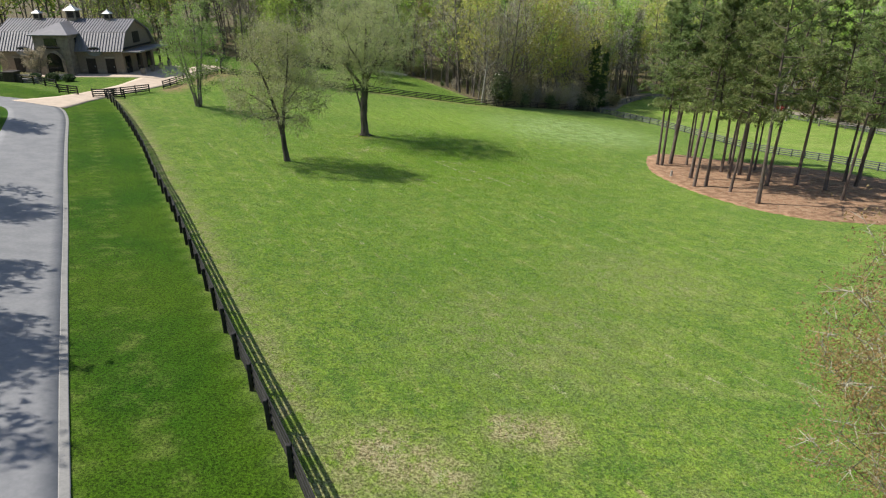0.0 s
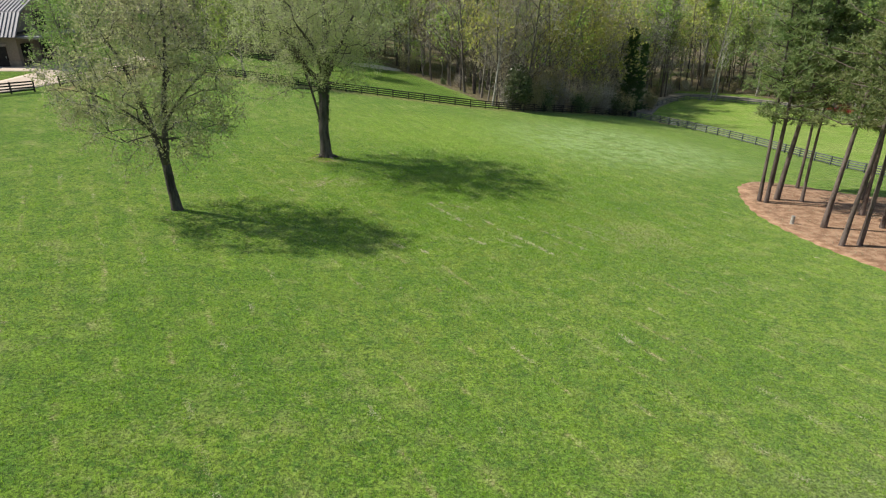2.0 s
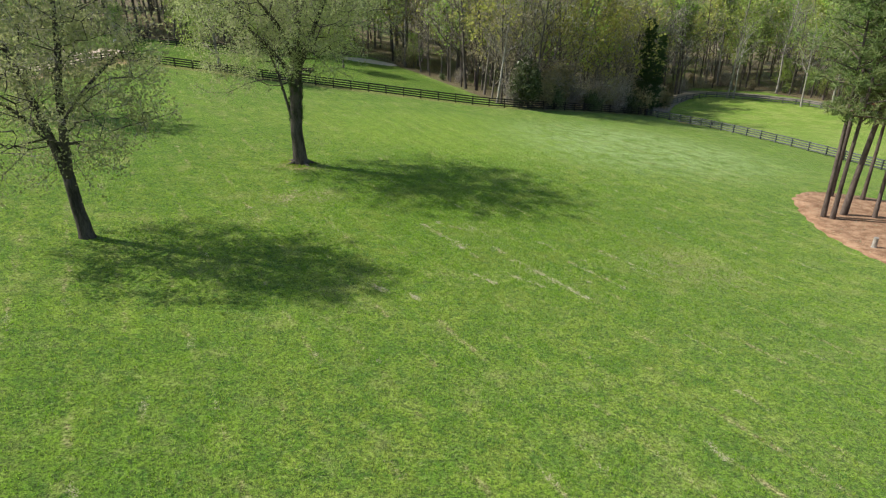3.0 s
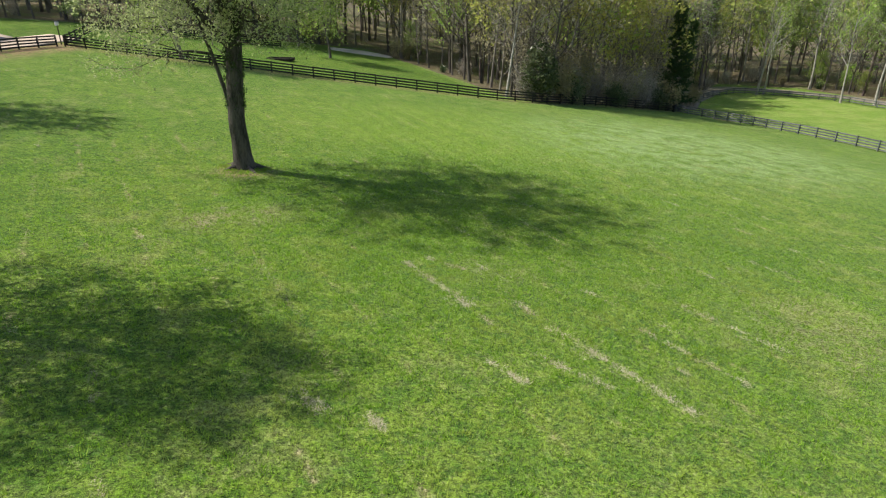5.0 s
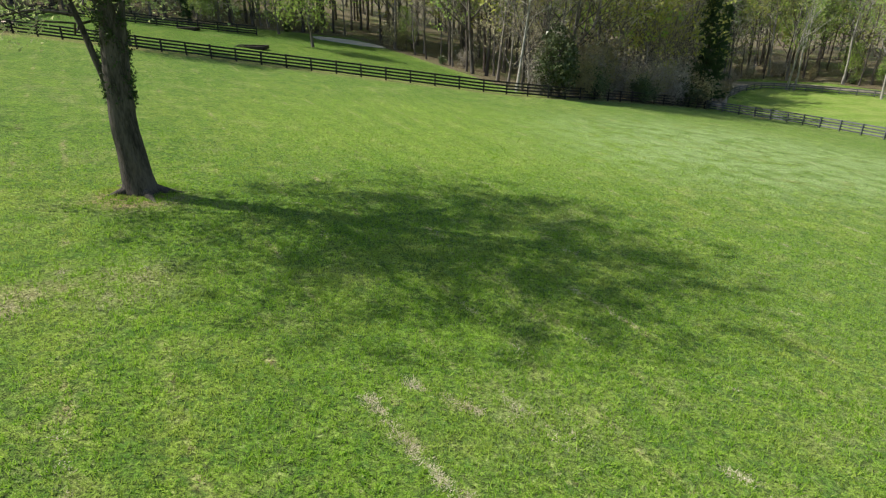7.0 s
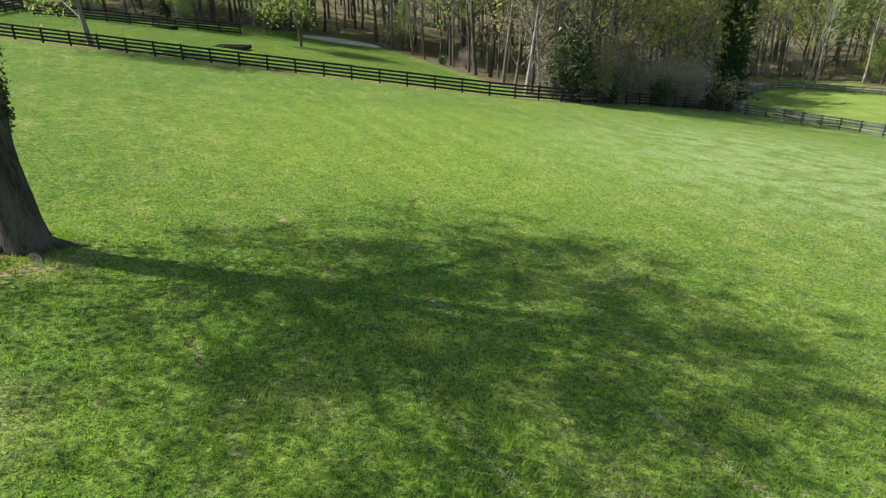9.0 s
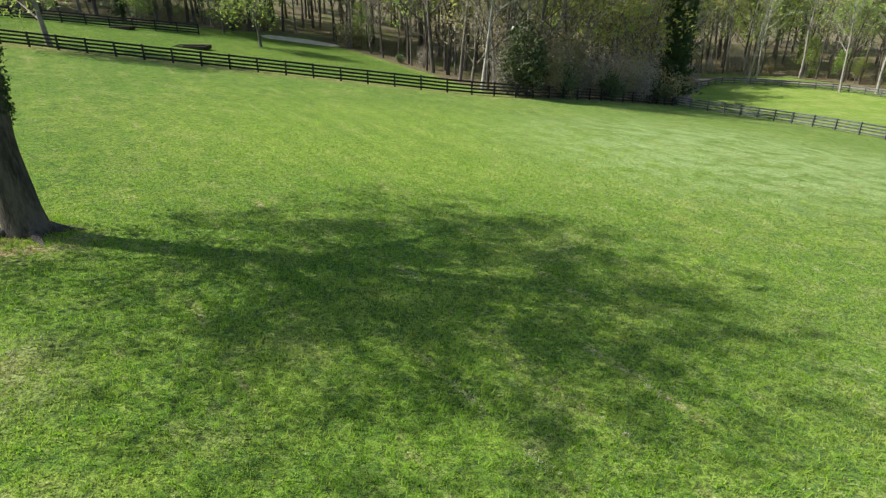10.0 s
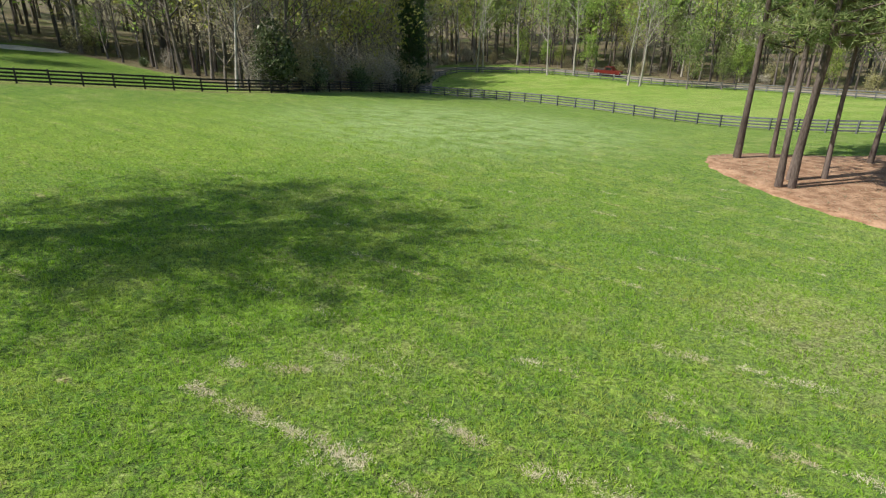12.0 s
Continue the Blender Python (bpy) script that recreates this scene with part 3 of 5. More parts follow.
def grow(rng, p, d, length, r, level, spec, bars, tips):
    n = spec["segments"][level]
    pts, rads = [np.array(p, float)], [r]
    d = unit(d)
    for k in range(n):
        d = unit(d + rng.normal(0, spec["wobble"][level], 3) + np.array([0, 0, spec["rise"][level]]))
        pts.append(pts[-1] + d * length / n)
        rads.append(r * (1 - (1 - spec["taper"]) * (k + 1) / n))
    if level == 0 and spec.get("flare"):
        rads[0] *= spec["flare"]
    bars.append((pts, rads, spec["sides"][level]))
    pts, rads = np.array(pts), np.array(rads)
    if level == spec["levels"]:
        for k in range(1, len(pts)):
            tips.append(pts[k])
            tips.append((pts[k] + pts[k - 1]) / 2)
        return
    kids, start, spin = spec["kids"][level], spec["start"][level], rng.uniform(0, 6.28)
    for c in range(kids):
        f = start + (1 - start) * (c + rng.uniform(0.1, 0.9)) / kids
        q = f * n
        i = min(int(q), n - 1)
        at = pts[i] + (pts[i + 1] - pts[i]) * (q - i)
        spin += 2.4 + rng.normal(0, 0.4)
        way = turned(pts[i + 1] - pts[i], math.radians(spec["angle"][level]) * rng.uniform(0.7, 1.3), spin)
        size = length * spec["ratio"][level] * (1 - spec.get("shrink", 0.45) * (f - start) / (1 - start)) * rng.uniform(0.75, 1.2)
        grow(rng, at, way, size, max(0.012, np.interp(q, range(n + 1), rads) * spec["thin"]), level + 1, spec, bars, tips)


def tree_spec(**changes):
    spec = dict(levels=3, segments=(7, 5, 3, 2, 2), sides=(8, 6, 4, 3, 3), wobble=(0.05, 0.12, 0.16, 0.2, 0.2), rise=(0.03, 0.10, 0.06, 0.03, 0.0), taper=0.3, thin=0.55,
                kids=(9, 5, 4, 3), start=(0.3, 0.25, 0.2, 0.2), angle=(48, 42, 42, 40), ratio=(0.5, 0.5, 0.5, 0.5), shrink=0.45, flare=1.4)
    spec.update(changes)
    return spec


def tree_arrays(seed, stems, spec, leaf, per_tip, scatter=0.25, slim=0.6):
    """Wood and leaves of a broadleaved tree that stands at the origin. stems: (foot, direction, length, radius)."""
    rng = np.random.default_rng(seed)
    bars, tips = [], []
    for foot, way, length, r in stems:
        grow(rng, foot, way, length, r, 0, spec, bars, tips)
    wood = Geo()
    for pts, rads, sides in bars:
        wood.add(*tube(pts, rads, sides))
    tips = np.array(tips)
    places = np.repeat(tips, per_tip, 0) + rng.normal(0, scatter, (len(tips) * per_tip, 3))
    crown = Geo().add(*leaves(rng, places, leaf, slim))
    return wood, crown


def pine_arrays(seed, high, bare, reach, tufts, r=0.2, needle=0.42, lean=(0, 0), whorls=15, clump=1.0):
    """A tall pine: a bare stem below, boughs with tufts of needles above."""
    rng = np.random.default_rng(seed)
    wood, crown = Geo(), Geo()
    k = np.linspace(0, 1, 9)
    stem = np.stack([lean[0] * high * k + 0.15 * np.sin(k * 5 + seed), lean[1] * high * k + 0.15 * np.cos(k * 4 + seed) - 0.15, high * k - 0.3], 1)
    rad = r * (1.0 - 0.85 * k)
    rad[0] *= 1.25
    wood.add(*tube(stem, rad, 8))
    centres = []
    for b in range(whorls * 3):
        f = bare + (1 - bare) * ((b + rng.random()) / (whorls * 3)) ** 0.9
        at = np.array([np.interp(f, k, stem[:, i]) for i in range(3)])
        spin = b * 2.4 + rng.normal(0, 0.4)
        up = (f - bare) / (1 - bare)
        length = reach * (1.05 - 0.85 * up) * rng.uniform(0.45, 1.15) * min(1, 0.45 + 3 * up)
        way = np.array([math.cos(spin), math.sin(spin), -0.05 + 0.6 * up + rng.normal(0, 0.12)])
        pts = [at]
        for _ in range(3):
            way = unit(way + np.array([0, 0, 0.10]) + rng.normal(0, 0.13, 3))
            pts.append(pts[-1] + way * length / 3)
        pts = np.array(pts)
        wood.add(*tube(pts, [0.06 * (1.2 - up), 0.045, 0.03, 0.012], 4))
        for q in np.linspace(0.3, 1, tufts):
            i = min(int(q * 3), 2)
            spot = pts[i] + (pts[i + 1] - pts[i]) * (q * 3 - i)
            for _ in range(3):
                centres.append(spot + rng.normal(0, (0.14 + 0.12 * length) * clump, 3) * np.array([1, 1, 0.5]))
    c = np.repeat(np.array(centres), 15, 0)
    d = rng.normal(size=c.shape)
    d[:, 2] = d[:, 2] * 0.8 + 0.35
    d = unit(d) * (needle * rng.uniform(0.7, 1.3, len(c)))[:, None]
    w = unit(np.cross(d, rng.normal(size=c.shape))) * needle * 0.085
    v = np.stack([c - w, c + w, c + d], 1).reshape(-1, 3)
    crown.add(v, np.arange(len(v)).reshape(-1, 3))
    return wood, crown


def tree_thing(name, label, category, arrays, bark, leaf, at, group="", crown_label=""):
    wood, crown = arrays
    ob = thing(name, label, category, at, group)
    part("trunk", wood.mesh("trunk", bark, True), bark, ob)
    part("crown", crown.mesh("crown", leaf), leaf, ob, crown_label)
    return ob


def stand(x, y, turn=0.0, sink=0.05, grow_by=1.0):
    return pose(x, y, gz(x, y) - sink, 0, 0, turn) @ Matrix.Diagonal((grow_by, grow_by, grow_by, 1))


def crown_tree(seed, stems, crowns, leaf, count, twig=0.45, clear=3.0, tip=0.011):
    """A tree grown into the room of its crown. stems: polylines of (x, y, z, radius); crowns: (centre, radii, number of shoots)."""
    rng = np.random.default_rng(seed)
    pos, parent, girth, reach = [], [], [], []
    for stem in stems:
        q = np.array(stem, float)
        run = np.concatenate([[0], np.cumsum(np.linalg.norm(np.diff(q[:, :3], axis=0), axis=1))])
        at = np.linspace(0, run[-1], max(3, int(run[-1] / 0.45)))
        p = np.stack([np.interp(at, run, q[:, k]) for k in range(4)], 1)
        for _ in range(2):
            p[1:-1, :3] = (p[:-2, :3] + 2 * p[1:-1, :3] + p[2:, :3]) / 4
        p[2:, :3] += np.cumsum(rng.normal(0, 0.018, (len(p) - 2, 3)), 0)
        last = int(np.argmin(np.linalg.norm(np.array(pos) - p[0, :3], axis=1))) if pos else -1
        for k, (x, y, z, r) in enumerate(p):
            reach.append(reach[last] + float(np.linalg.norm(pos[last] - np.array([x, y, z]))) if last >= 0 else 0.0)
            pos.append(np.array([x, y, z]))
            parent.append(last)
            girth.append(r)
            last = len(pos) - 1
    goals = []
    for centre, radii, number in crowns:
        d = unit(rng.normal(size=(number, 3))) * rng.uniform(0.05, 1, (number, 1)) ** 0.45 * (1 + 0.13 * rng.normal(size=(number, 1)))
        goals.append(np.array(centre) + d * np.array(radii))
    goals = np.concatenate(goals)
    goals = goals[goals[:, 2] > 1.8]
    stem_nodes = len(pos)
    best, whom = np.full(len(goals), 1e9), np.zeros(len(goals), int)

    def offer(k):
        near = np.linalg.norm(goals - pos[k], axis=1) + 0.22 * reach[k] + 0.5 * np.maximum(0, pos[k][2] - goals[:, 2])
        better = near < best
        best[better], whom[better] = near[better], k

    for k in range(stem_nodes):
        if pos[k][2] > clear:
            offer(k)
    left = np.ones(len(goals), bool)
    for _ in range(len(goals)):
        c = int(np.argmin(np.where(left, best, 1e9)))
        left[c] = False
        k, end = int(whom[c]), goals[c]
        span = float(np.linalg.norm(end - pos[k]))
        steps = max(1, int(span / 0.7))
        origin = pos[k]
        for q in range(1, steps + 1):
            f = q / steps
            bend = np.array([0, 0, -0.10 * span * math.sin(math.pi * f)]) + rng.normal(0, 0.05 * span * math.sin(math.pi * f), 3)
            pos.append(origin + (end - origin) * f + bend)
            parent.append(k)
            girth.append(0.0)
            reach.append(reach[k] + span / steps)
            k = len(pos) - 1
            offer(k)
    load = np.zeros(len(pos))
    kids = [[] for _ in pos]
    for k in range(len(pos) - 1, -1, -1):
        load[k] = max(load[k], 1)
        if parent[k] >= 0:
            load[parent[k]] += load[k] if k >= stem_nodes else 0
            kids[parent[k]].append(k)
    rad = np.where(np.array(girth) > 0, np.array(girth), tip * load ** 0.46)
    pos = np.array(pos)
    wood = Geo()
    starts = [(-1, 0)]
    while starts:
        before, k = starts.pop()
        chain = [before] if before >= 0 else []
        while True:
            chain.append(k)
            if not kids[k]:
                break
            order = sorted(kids[k], key=lambda c: -rad[c])
            starts += [(k, c) for c in order[1:]]
            k = order[0]
        r = rad[chain].copy()
        if before >= 0:
            r[0] = min(r[0], r[1] * 1.25)
        wood.add(*tube(pos[chain], r, 12 if r.max() > 0.2 else 7 if r.max() > 0.06 else 4 if r.max() > 0.025 else 3))
    ends = np.array([k for k in range(stem_nodes, len(pos)) if load[k] <= 2])
    way = unit(pos[ends] - pos[np.array(parent)[ends]])
    pick = rng.integers(0, len(ends), len(ends) * 7)
    base = pos[ends][pick] - way[pick] * rng.uniform(0, 0.5, (len(pick), 1))
    d = unit(way[pick] + rng.normal(0, 0.7, (len(pick), 3)) + np.array([0, 0, -0.1])) * twig * rng.uniform(0.5, 1.5, (len(pick), 1))
    w = unit(np.cross(d, rng.normal(size=d.shape))) * 0.011
    sprays = Geo().add(np.stack([base - w, base + w, base + d], 1).reshape(-1, 3), np.arange(3 * len(d)).reshape(-1, 3))
    pick = rng.integers(0, len(d), count)
    places = base[pick] + d[pick] * rng.uniform(0.2, 1.05, (count, 1)) + rng.normal(0, 0.22, (count, 3))
    return wood, Geo().add(*leaves(rng, places, leaf, 0.6)), sprays


def paddock_tree(name, label, arrays, bark, leaf, at):
    wood, crown, sprays = arrays
    ob = thing(name, label, "tree", at)
    part("trunk", wood.mesh("trunk", bark, True), bark, ob)
    part("crown", crown.mesh("crown", leaf), leaf, ob)
    part("twig_spray", sprays.mesh("twig_spray", TWIG), TWIG, ob)
    return ob


# the three paddock trees
paddock_tree("multi_stemmed_tree", "slender multi-stemmed tree with fresh pale green leaves", crown_tree(
    11, [[(-0.25, 0, -0.1, 0.2), (-0.5, 0, 1.5, 0.15), (-1.3, 0.2, 5, 0.11), (-2.2, 0.5, 10.5, 0.04)], [(0.0, 0.2, -0.1, 0.2), (0.1, 0.3, 2, 0.15), (0.2, 0.9, 6, 0.11), (0.4, 1.4, 12, 0.04)],
         [(0.3, -0.1, -0.1, 0.2), (0.5, -0.1, 2, 0.14), (1.3, -0.3, 6, 0.10), (2.3, -0.6, 11, 0.03)], [(0.0, -0.3, -0.1, 0.16), (-0.1, -0.5, 2, 0.12), (-0.4, -1.4, 6, 0.08), (-0.6, -2.2, 9.5, 0.03)]],
    [((0, 0, 7.6), (3.9, 4.1, 5.4), 520)], 0.088, 11000, 0.4, 2.2), BARK_GREY, LEAF_SOFT, stand(-31.8, 81.4))
paddock_tree("forked_tree", "twin-stemmed paddock tree with bare twigs and small buds", crown_tree(
    23, [[(0, 0, -0.2, 0.42), (-0.03, 0, 0.4, 0.29), (-0.1, 0, 1.5, 0.25), (-0.2, 0, 3.0, 0.23)], [(-0.22, 0, 2.8, 0.19), (-0.7, 0.05, 5.5, 0.15), (-1.4, 0.1, 8, 0.10), (-3.0, 0.2, 10.8, 0.03)],
         [(-0.18, 0, 2.8, 0.19), (0.3, -0.05, 6, 0.15), (0.9, -0.1, 9, 0.09), (1.2, -0.1, 12, 0.03)], [(-0.5, 0, 4.6, 0.09), (-2.0, -0.6, 6.2, 0.06), (-3.8, -1.0, 7.2, 0.03)], [(0.2, 0, 5.2, 0.09), (1.2, 1.2, 6.8, 0.06), (2.2, 2.8, 8, 0.03)]],
    [((-0.3, 0, 6.8), (4.7, 4.8, 3.9), 640), ((-0.2, 0, 10.6), (3.4, 3.4, 2.8), 260)], 0.058, 33000, 0.5, 4.2), BARK_SHADE, LEAF_ASH, stand(-15.0, 57.8, 0, 0.1))
shade = paddock_tree("shade_tree", "large shade tree with dark furrowed trunk and budding twigs", crown_tree(
    41, [[(0.05, 0, -0.25, 0.66), (0.0, 0, 0.35, 0.50), (0.0, 0, 1.5, 0.42), (-0.05, 0, 3.0, 0.39), (0.12, 0, 5.2, 0.38), (0.42, 0.1, 7.5, 0.31), (0.55, 0.1, 10, 0.20), (0.6, 0.2, 13.5, 0.06)],
         [(-0.12, 0, 2.4, 0.12), (-0.5, 0.0, 4.2, 0.10), (-0.95, 0.1, 6.3, 0.08), (-1.6, 0.1, 8.4, 0.04)], [(0.25, 0.1, 6.2, 0.22), (1.6, -0.5, 8.7, 0.16), (3.0, -1.4, 11.2, 0.06)], [(0.3, 0, 6.6, 0.19), (0.0, -2.0, 9.0, 0.13), (-0.8, -4.0, 11, 0.05)],
         [(0.4, 0.1, 7.4, 0.18), (0.3, 2.0, 9.6, 0.12), (0.6, 4.0, 11.6, 0.05)], [(0.15, 0, 5.8, 0.20), (-1.8, -0.2, 8.2, 0.14), (-4.0, -0.3, 10.4, 0.05)], [(-0.8, 0, 5.6, 0.05), (-2.0, -0.6, 5.9, 0.035), (-3.2, -1.0, 5.4, 0.02)]],
    [((0.2, -0.3, 11.4), (6.5, 6.8, 5.3), 1250), ((-2.4, -1.0, 6.6), (3.4, 3.8, 1.7), 50)], 0.058, 64000, 0.55, 5.0), BARK_SHADE, LEAF_ASH, stand(-9.3, 74.2, 0, 0.1))


def ivy(seed):
    """Ragged growth clinging to the shade tree's trunk."""
    rng = np.random.default_rng(seed)
    z = rng.uniform(3.0, 8.6, 170)
    a = rng.uniform(0, 6.28, 170)
    mid = np.stack([np.interp(z, (3, 5.2, 8.6), (-0.05, 0.12, 0.5)) + 0.39 * np.cos(a), 0.39 * np.sin(a), z], 1)
    p = np.repeat(mid, 30, 0) + rng.normal(0, 0.06, (170 * 30, 3)) * np.array([1, 1, 1.6])
    return Geo().add(*leaves(rng, p, 0.042, 0.7))


part("ivy", ivy(77).mesh("ivy", NEEDLE_DARK), NEEDLE_DARK, shade, "ragged dark ivy on the trunk")

def buttress(x, y, turn, reach, thick):
    """A root that runs out from the shade tree's foot."""
    way = np.array([math.cos(turn), math.sin(turn)])
    k = np.linspace(0, 1, 6)
    q = np.array([[x, y]]) + way * (0.22 + reach * k)[:, None]
    z = ground(q[:, 0], q[:, 1]) + 0.2 * (1 - k) ** 2.2 - 0.06 * k
    return tube(np.concatenate([q, z[:, None]], 1), thick * (1 - 0.75 * k), 7)


for turn, reach, thick in ((0.3, 1.2, 0.22), (1.6, 1.0, 0.19), (2.7, 1.0, 0.20), (3.9, 1.0, 0.20), (5.5, 1.1, 0.19)):
    part("root", Geo().add(*buttress(-9.3, 74.2, turn, reach, thick)).mesh("root", BARK_SHADE, True), BARK_SHADE, shade, at=shade.matrix_basis.inverted())

# trees whose shade falls across the lane
roadside = tree_arrays(5, [((0, 0, 0), (0.03, 0, 1), 10.5, 0.25)], tree_spec(kids=(11, 6, 5, 3), ratio=(0.5, 0.55, 0.5, 0.5)), 0.17, 4, 0.3)
first = tree_thing("roadside_tree", "leafy roadside tree shading the lane", "tree", roadside, BARK_GREY, LEAF_SPRING, stand(-32.0, 25.0), "roadside trees")
for x, y, turn in ((-38.6, 35.2, 130), (-51.6, 60.3, 250), (-64.0, 64.5, 40), (-27.4, 17.4, 200), (-30.6, 20.6, 310), (-26.4, 14.4, 70)):
    copy_thing(first, stand(x, y, turn))
paddock_tree("budding_tree", "small tree with rust-coloured spring buds", crown_tree(
    8, [[(0, 0, -0.1, 0.14), (-0.1, 0.1, 2.5, 0.09), (-0.2, 0.3, 6, 0.03)], [(0.1, 0, -0.1, 0.10), (0.6, -0.2, 2.5, 0.07), (1.3, -0.5, 5.5, 0.02)]],
    [((0.2, 0, 5.2), (3.0, 3.0, 4.0), 520)], 0.030, 48000, 0.4, 1.0, 0.006), BARK_GREY, LEAF_RUST, stand(11.2, 10.4, 0, 0.05, 1.1))

# the pine grove on its bed
PINES = [pine_arrays(100 + k, h, b + 0.03, reach * 1.35, 5, r * 0.92, lean=l, whorls=13, clump=0.75) for k, (h, b, reach, r, l) in enumerate((
    (21.0, 0.33, 3.6, 0.20, (0.0, 0.01)), (19.5, 0.30, 3.2, 0.18, (0.0, 0.02)), (22.0, 0.33, 3.9, 0.21, (0.0, 0.0)), (18.0, 0.38, 3.0, 0.16, (0.02, -0.01))))]
models = []
for wood, crown in PINES:
    models.append((wood.mesh("trunk", BARK_PINE, True), crown.mesh("crown", NEEDLE)))
for k, (x, y) in enumerate(((26.5, 72.2), (26.8, 71.7), (28.3, 72.6), (30.3, 72.2), (30.3, 77.7), (32.2, 77.0), (27.8, 65.4), (26.8, 61.2), (28.0, 61.6), (32.8, 69.0), (32.1, 65.7), (29.3, 58.9),
                            (34.3, 67.6), (33.9, 64.6), (29.7, 54.4), (37.0, 70.0), (34.6, 62.0), (38.1, 62.5), (39.6, 60.0), (38.4, 55.7), (44.2, 64.0), (44.0, 61.6), (46.6, 65.0), (45.9, 57.8), (42.0, 51.8), (35.8, 73.4))):
    ob = thing("pine_tree", "tall pine with bare trunk and high clumped needles", "pine tree", stand(x, y, 0, 0.0, 0.88 + 0.055 * (k * 37 % 5)) @ pose(0, 0, 0, (k * 31 % 5 - 2) * 0.6, -1.2 + (k * 53 % 7 - 3) * 0.45, (k * 77) % 360), "pine grove")
    trunk, crown = models[k % 4]
    part("trunk", trunk, BARK_PINE, ob)
    part("crown", crown, NEEDLE, ob)

# ---- woods ----
def placed(arrays, m):
    v, f3, f4, m3, m4 = arrays
    return v @ np.array(m.to_3x3()).T + np.array(m.translation), f3, f4


KINDS = {}


def kind_of_tree(key, label, category, makes, bark, leaf):
    KINDS[key] = (label, category, [(w.mesh("trunk", bark, True), c.mesh("crown", leaf)) for w, c in makes], bark, leaf)


def forest_tree(seed, high, r, leaf, per, kids=(10, 5, 4), start=0.35, ratio=0.34, slim=0.6, scatter=0.55):
    return tree_arrays(seed, [((0, 0, -0.3), (0.03 * (seed % 3 - 1), 0.02, 1), high, r)],
                       tree_spec(levels=2, segments=(5, 2, 1), kids=kids, start=(start, 0.2, 0.2), ratio=(ratio, 0.5, 0.5), sides=(6, 4, 3), angle=(46, 42, 40), rise=(0.02, 0.12, 0.06)), leaf, per, scatter, slim)


def thicket(seed, high, leaf, per, stems=5, slim=0.6):
    """A shrub of many stems, leafy from the ground up."""
    rng = np.random.default_rng(seed)
    feet = [((rng.normal(0, 0.3), rng.normal(0, 0.3), -0.1), (rng.normal(0, 0.3), rng.normal(0, 0.3), 1), high * rng.uniform(0.7, 1.1), 0.05) for _ in range(stems)]
    return tree_arrays(seed, feet, tree_spec(levels=2, segments=(3, 1, 1), kids=(7, 4, 3), start=(0.08, 0.2, 0.2), ratio=(0.36, 0.5, 0.5), sides=(4, 3, 3), angle=(46, 42, 40)), leaf, per, 0.4, slim)


kind_of_tree("bare", "tall bare woodland tree with grey branches", "tree", [forest_tree(s, 18 + s % 4, 0.17, 0.42, 6, (17, 6, 4), 0.20, 0.36, 0.05, 0.45) for s in (201, 202, 203)], BARK_WOOD, TWIG)
kind_of_tree("spring", "woodland tree in fresh spring green leaf", "tree", [forest_tree(s, 17 + s % 4, 0.18, 0.23, 9, (13, 5, 3), 0.25, 0.40, 0.6, 0.38) for s in (211, 212, 213)], BARK_GREY, LEAF_SPRING)
kind_of_tree("yellow", "woodland tree with yellow-green spring leaves", "tree", [forest_tree(s, 16 + s % 4, 0.16, 0.20, 10, (13, 5, 3), 0.22, 0.40, 0.6, 0.38) for s in (221, 222)], BARK_GREY, LEAF_YELLOW)
kind_of_tree("tan", "woodland tree hazy with tan spring buds", "tree", [forest_tree(s, 15 + s % 4, 0.14, 0.15, 8, (16, 5, 3), 0.08, 0.36, 0.5, 0.40) for s in (226, 227)], BARK_GREY, LEAF_BUD)
kind_of_tree("pale", "pale-barked tree with sparse green leaves", "tree", [forest_tree(s, 17 + s % 3, 0.20, 0.12, 6, (12, 6, 4), 0.4, 0.36) for s in (231, 232)], BARK_PALE, LEAF_SPRING)
kind_of_tree("pine", "dark woodland pine with a long bare trunk", "pine tree", [pine_arrays(s, 20, 0.42, 2.9, 4, 0.19, 0.5, whorls=12) for s in (241, 242)], BARK_PINE, NEEDLE)
kind_of_tree("cedar", "dense dark evergreen tree", "evergreen", [pine_arrays(s, 13, 0.06, 2.3, 6, 0.16, 0.4, whorls=20) for s in (251,)], BARK_DARK, NEEDLE_DARK)
kind_of_tree("olive", "tangled olive-brown shrub at the wood's edge", "shrub", [thicket(s, 4.6, 0.15, 5) for s in (261, 262, 263)], BARK_GREY, LEAF_OLIVE)
kind_of_tree("twiggy", "leafless grey shrub at the wood's edge", "shrub", [thicket(s, 4.2, 0.34, 5, 6, 0.045) for s in (266, 267)], BARK_GREY, TWIG)
kind_of_tree("dark", "low dark evergreen shrub", "shrub", [thicket(s, 2.4, 0.11, 9) for s in (271,)], BARK_DARK, LEAF_DARK)
kind_of_tree("bright", "small tree in bright green spring leaf", "tree", [forest_tree(s, 9, 0.13, 0.11, 22, (16, 6, 4), 0.16, 0.42, 0.6, 0.45) for s in (281, 282)], BARK_GREY, LEAF_SPRING)

kind_of_tree("dull", "small tree with dull green leaves", "tree", [forest_tree(s, 9, 0.13, 0.12, 16, (16, 6, 4), 0.16, 0.42, 0.6, 0.4) for s in (286,)], BARK_GREY, LEAF_MID)


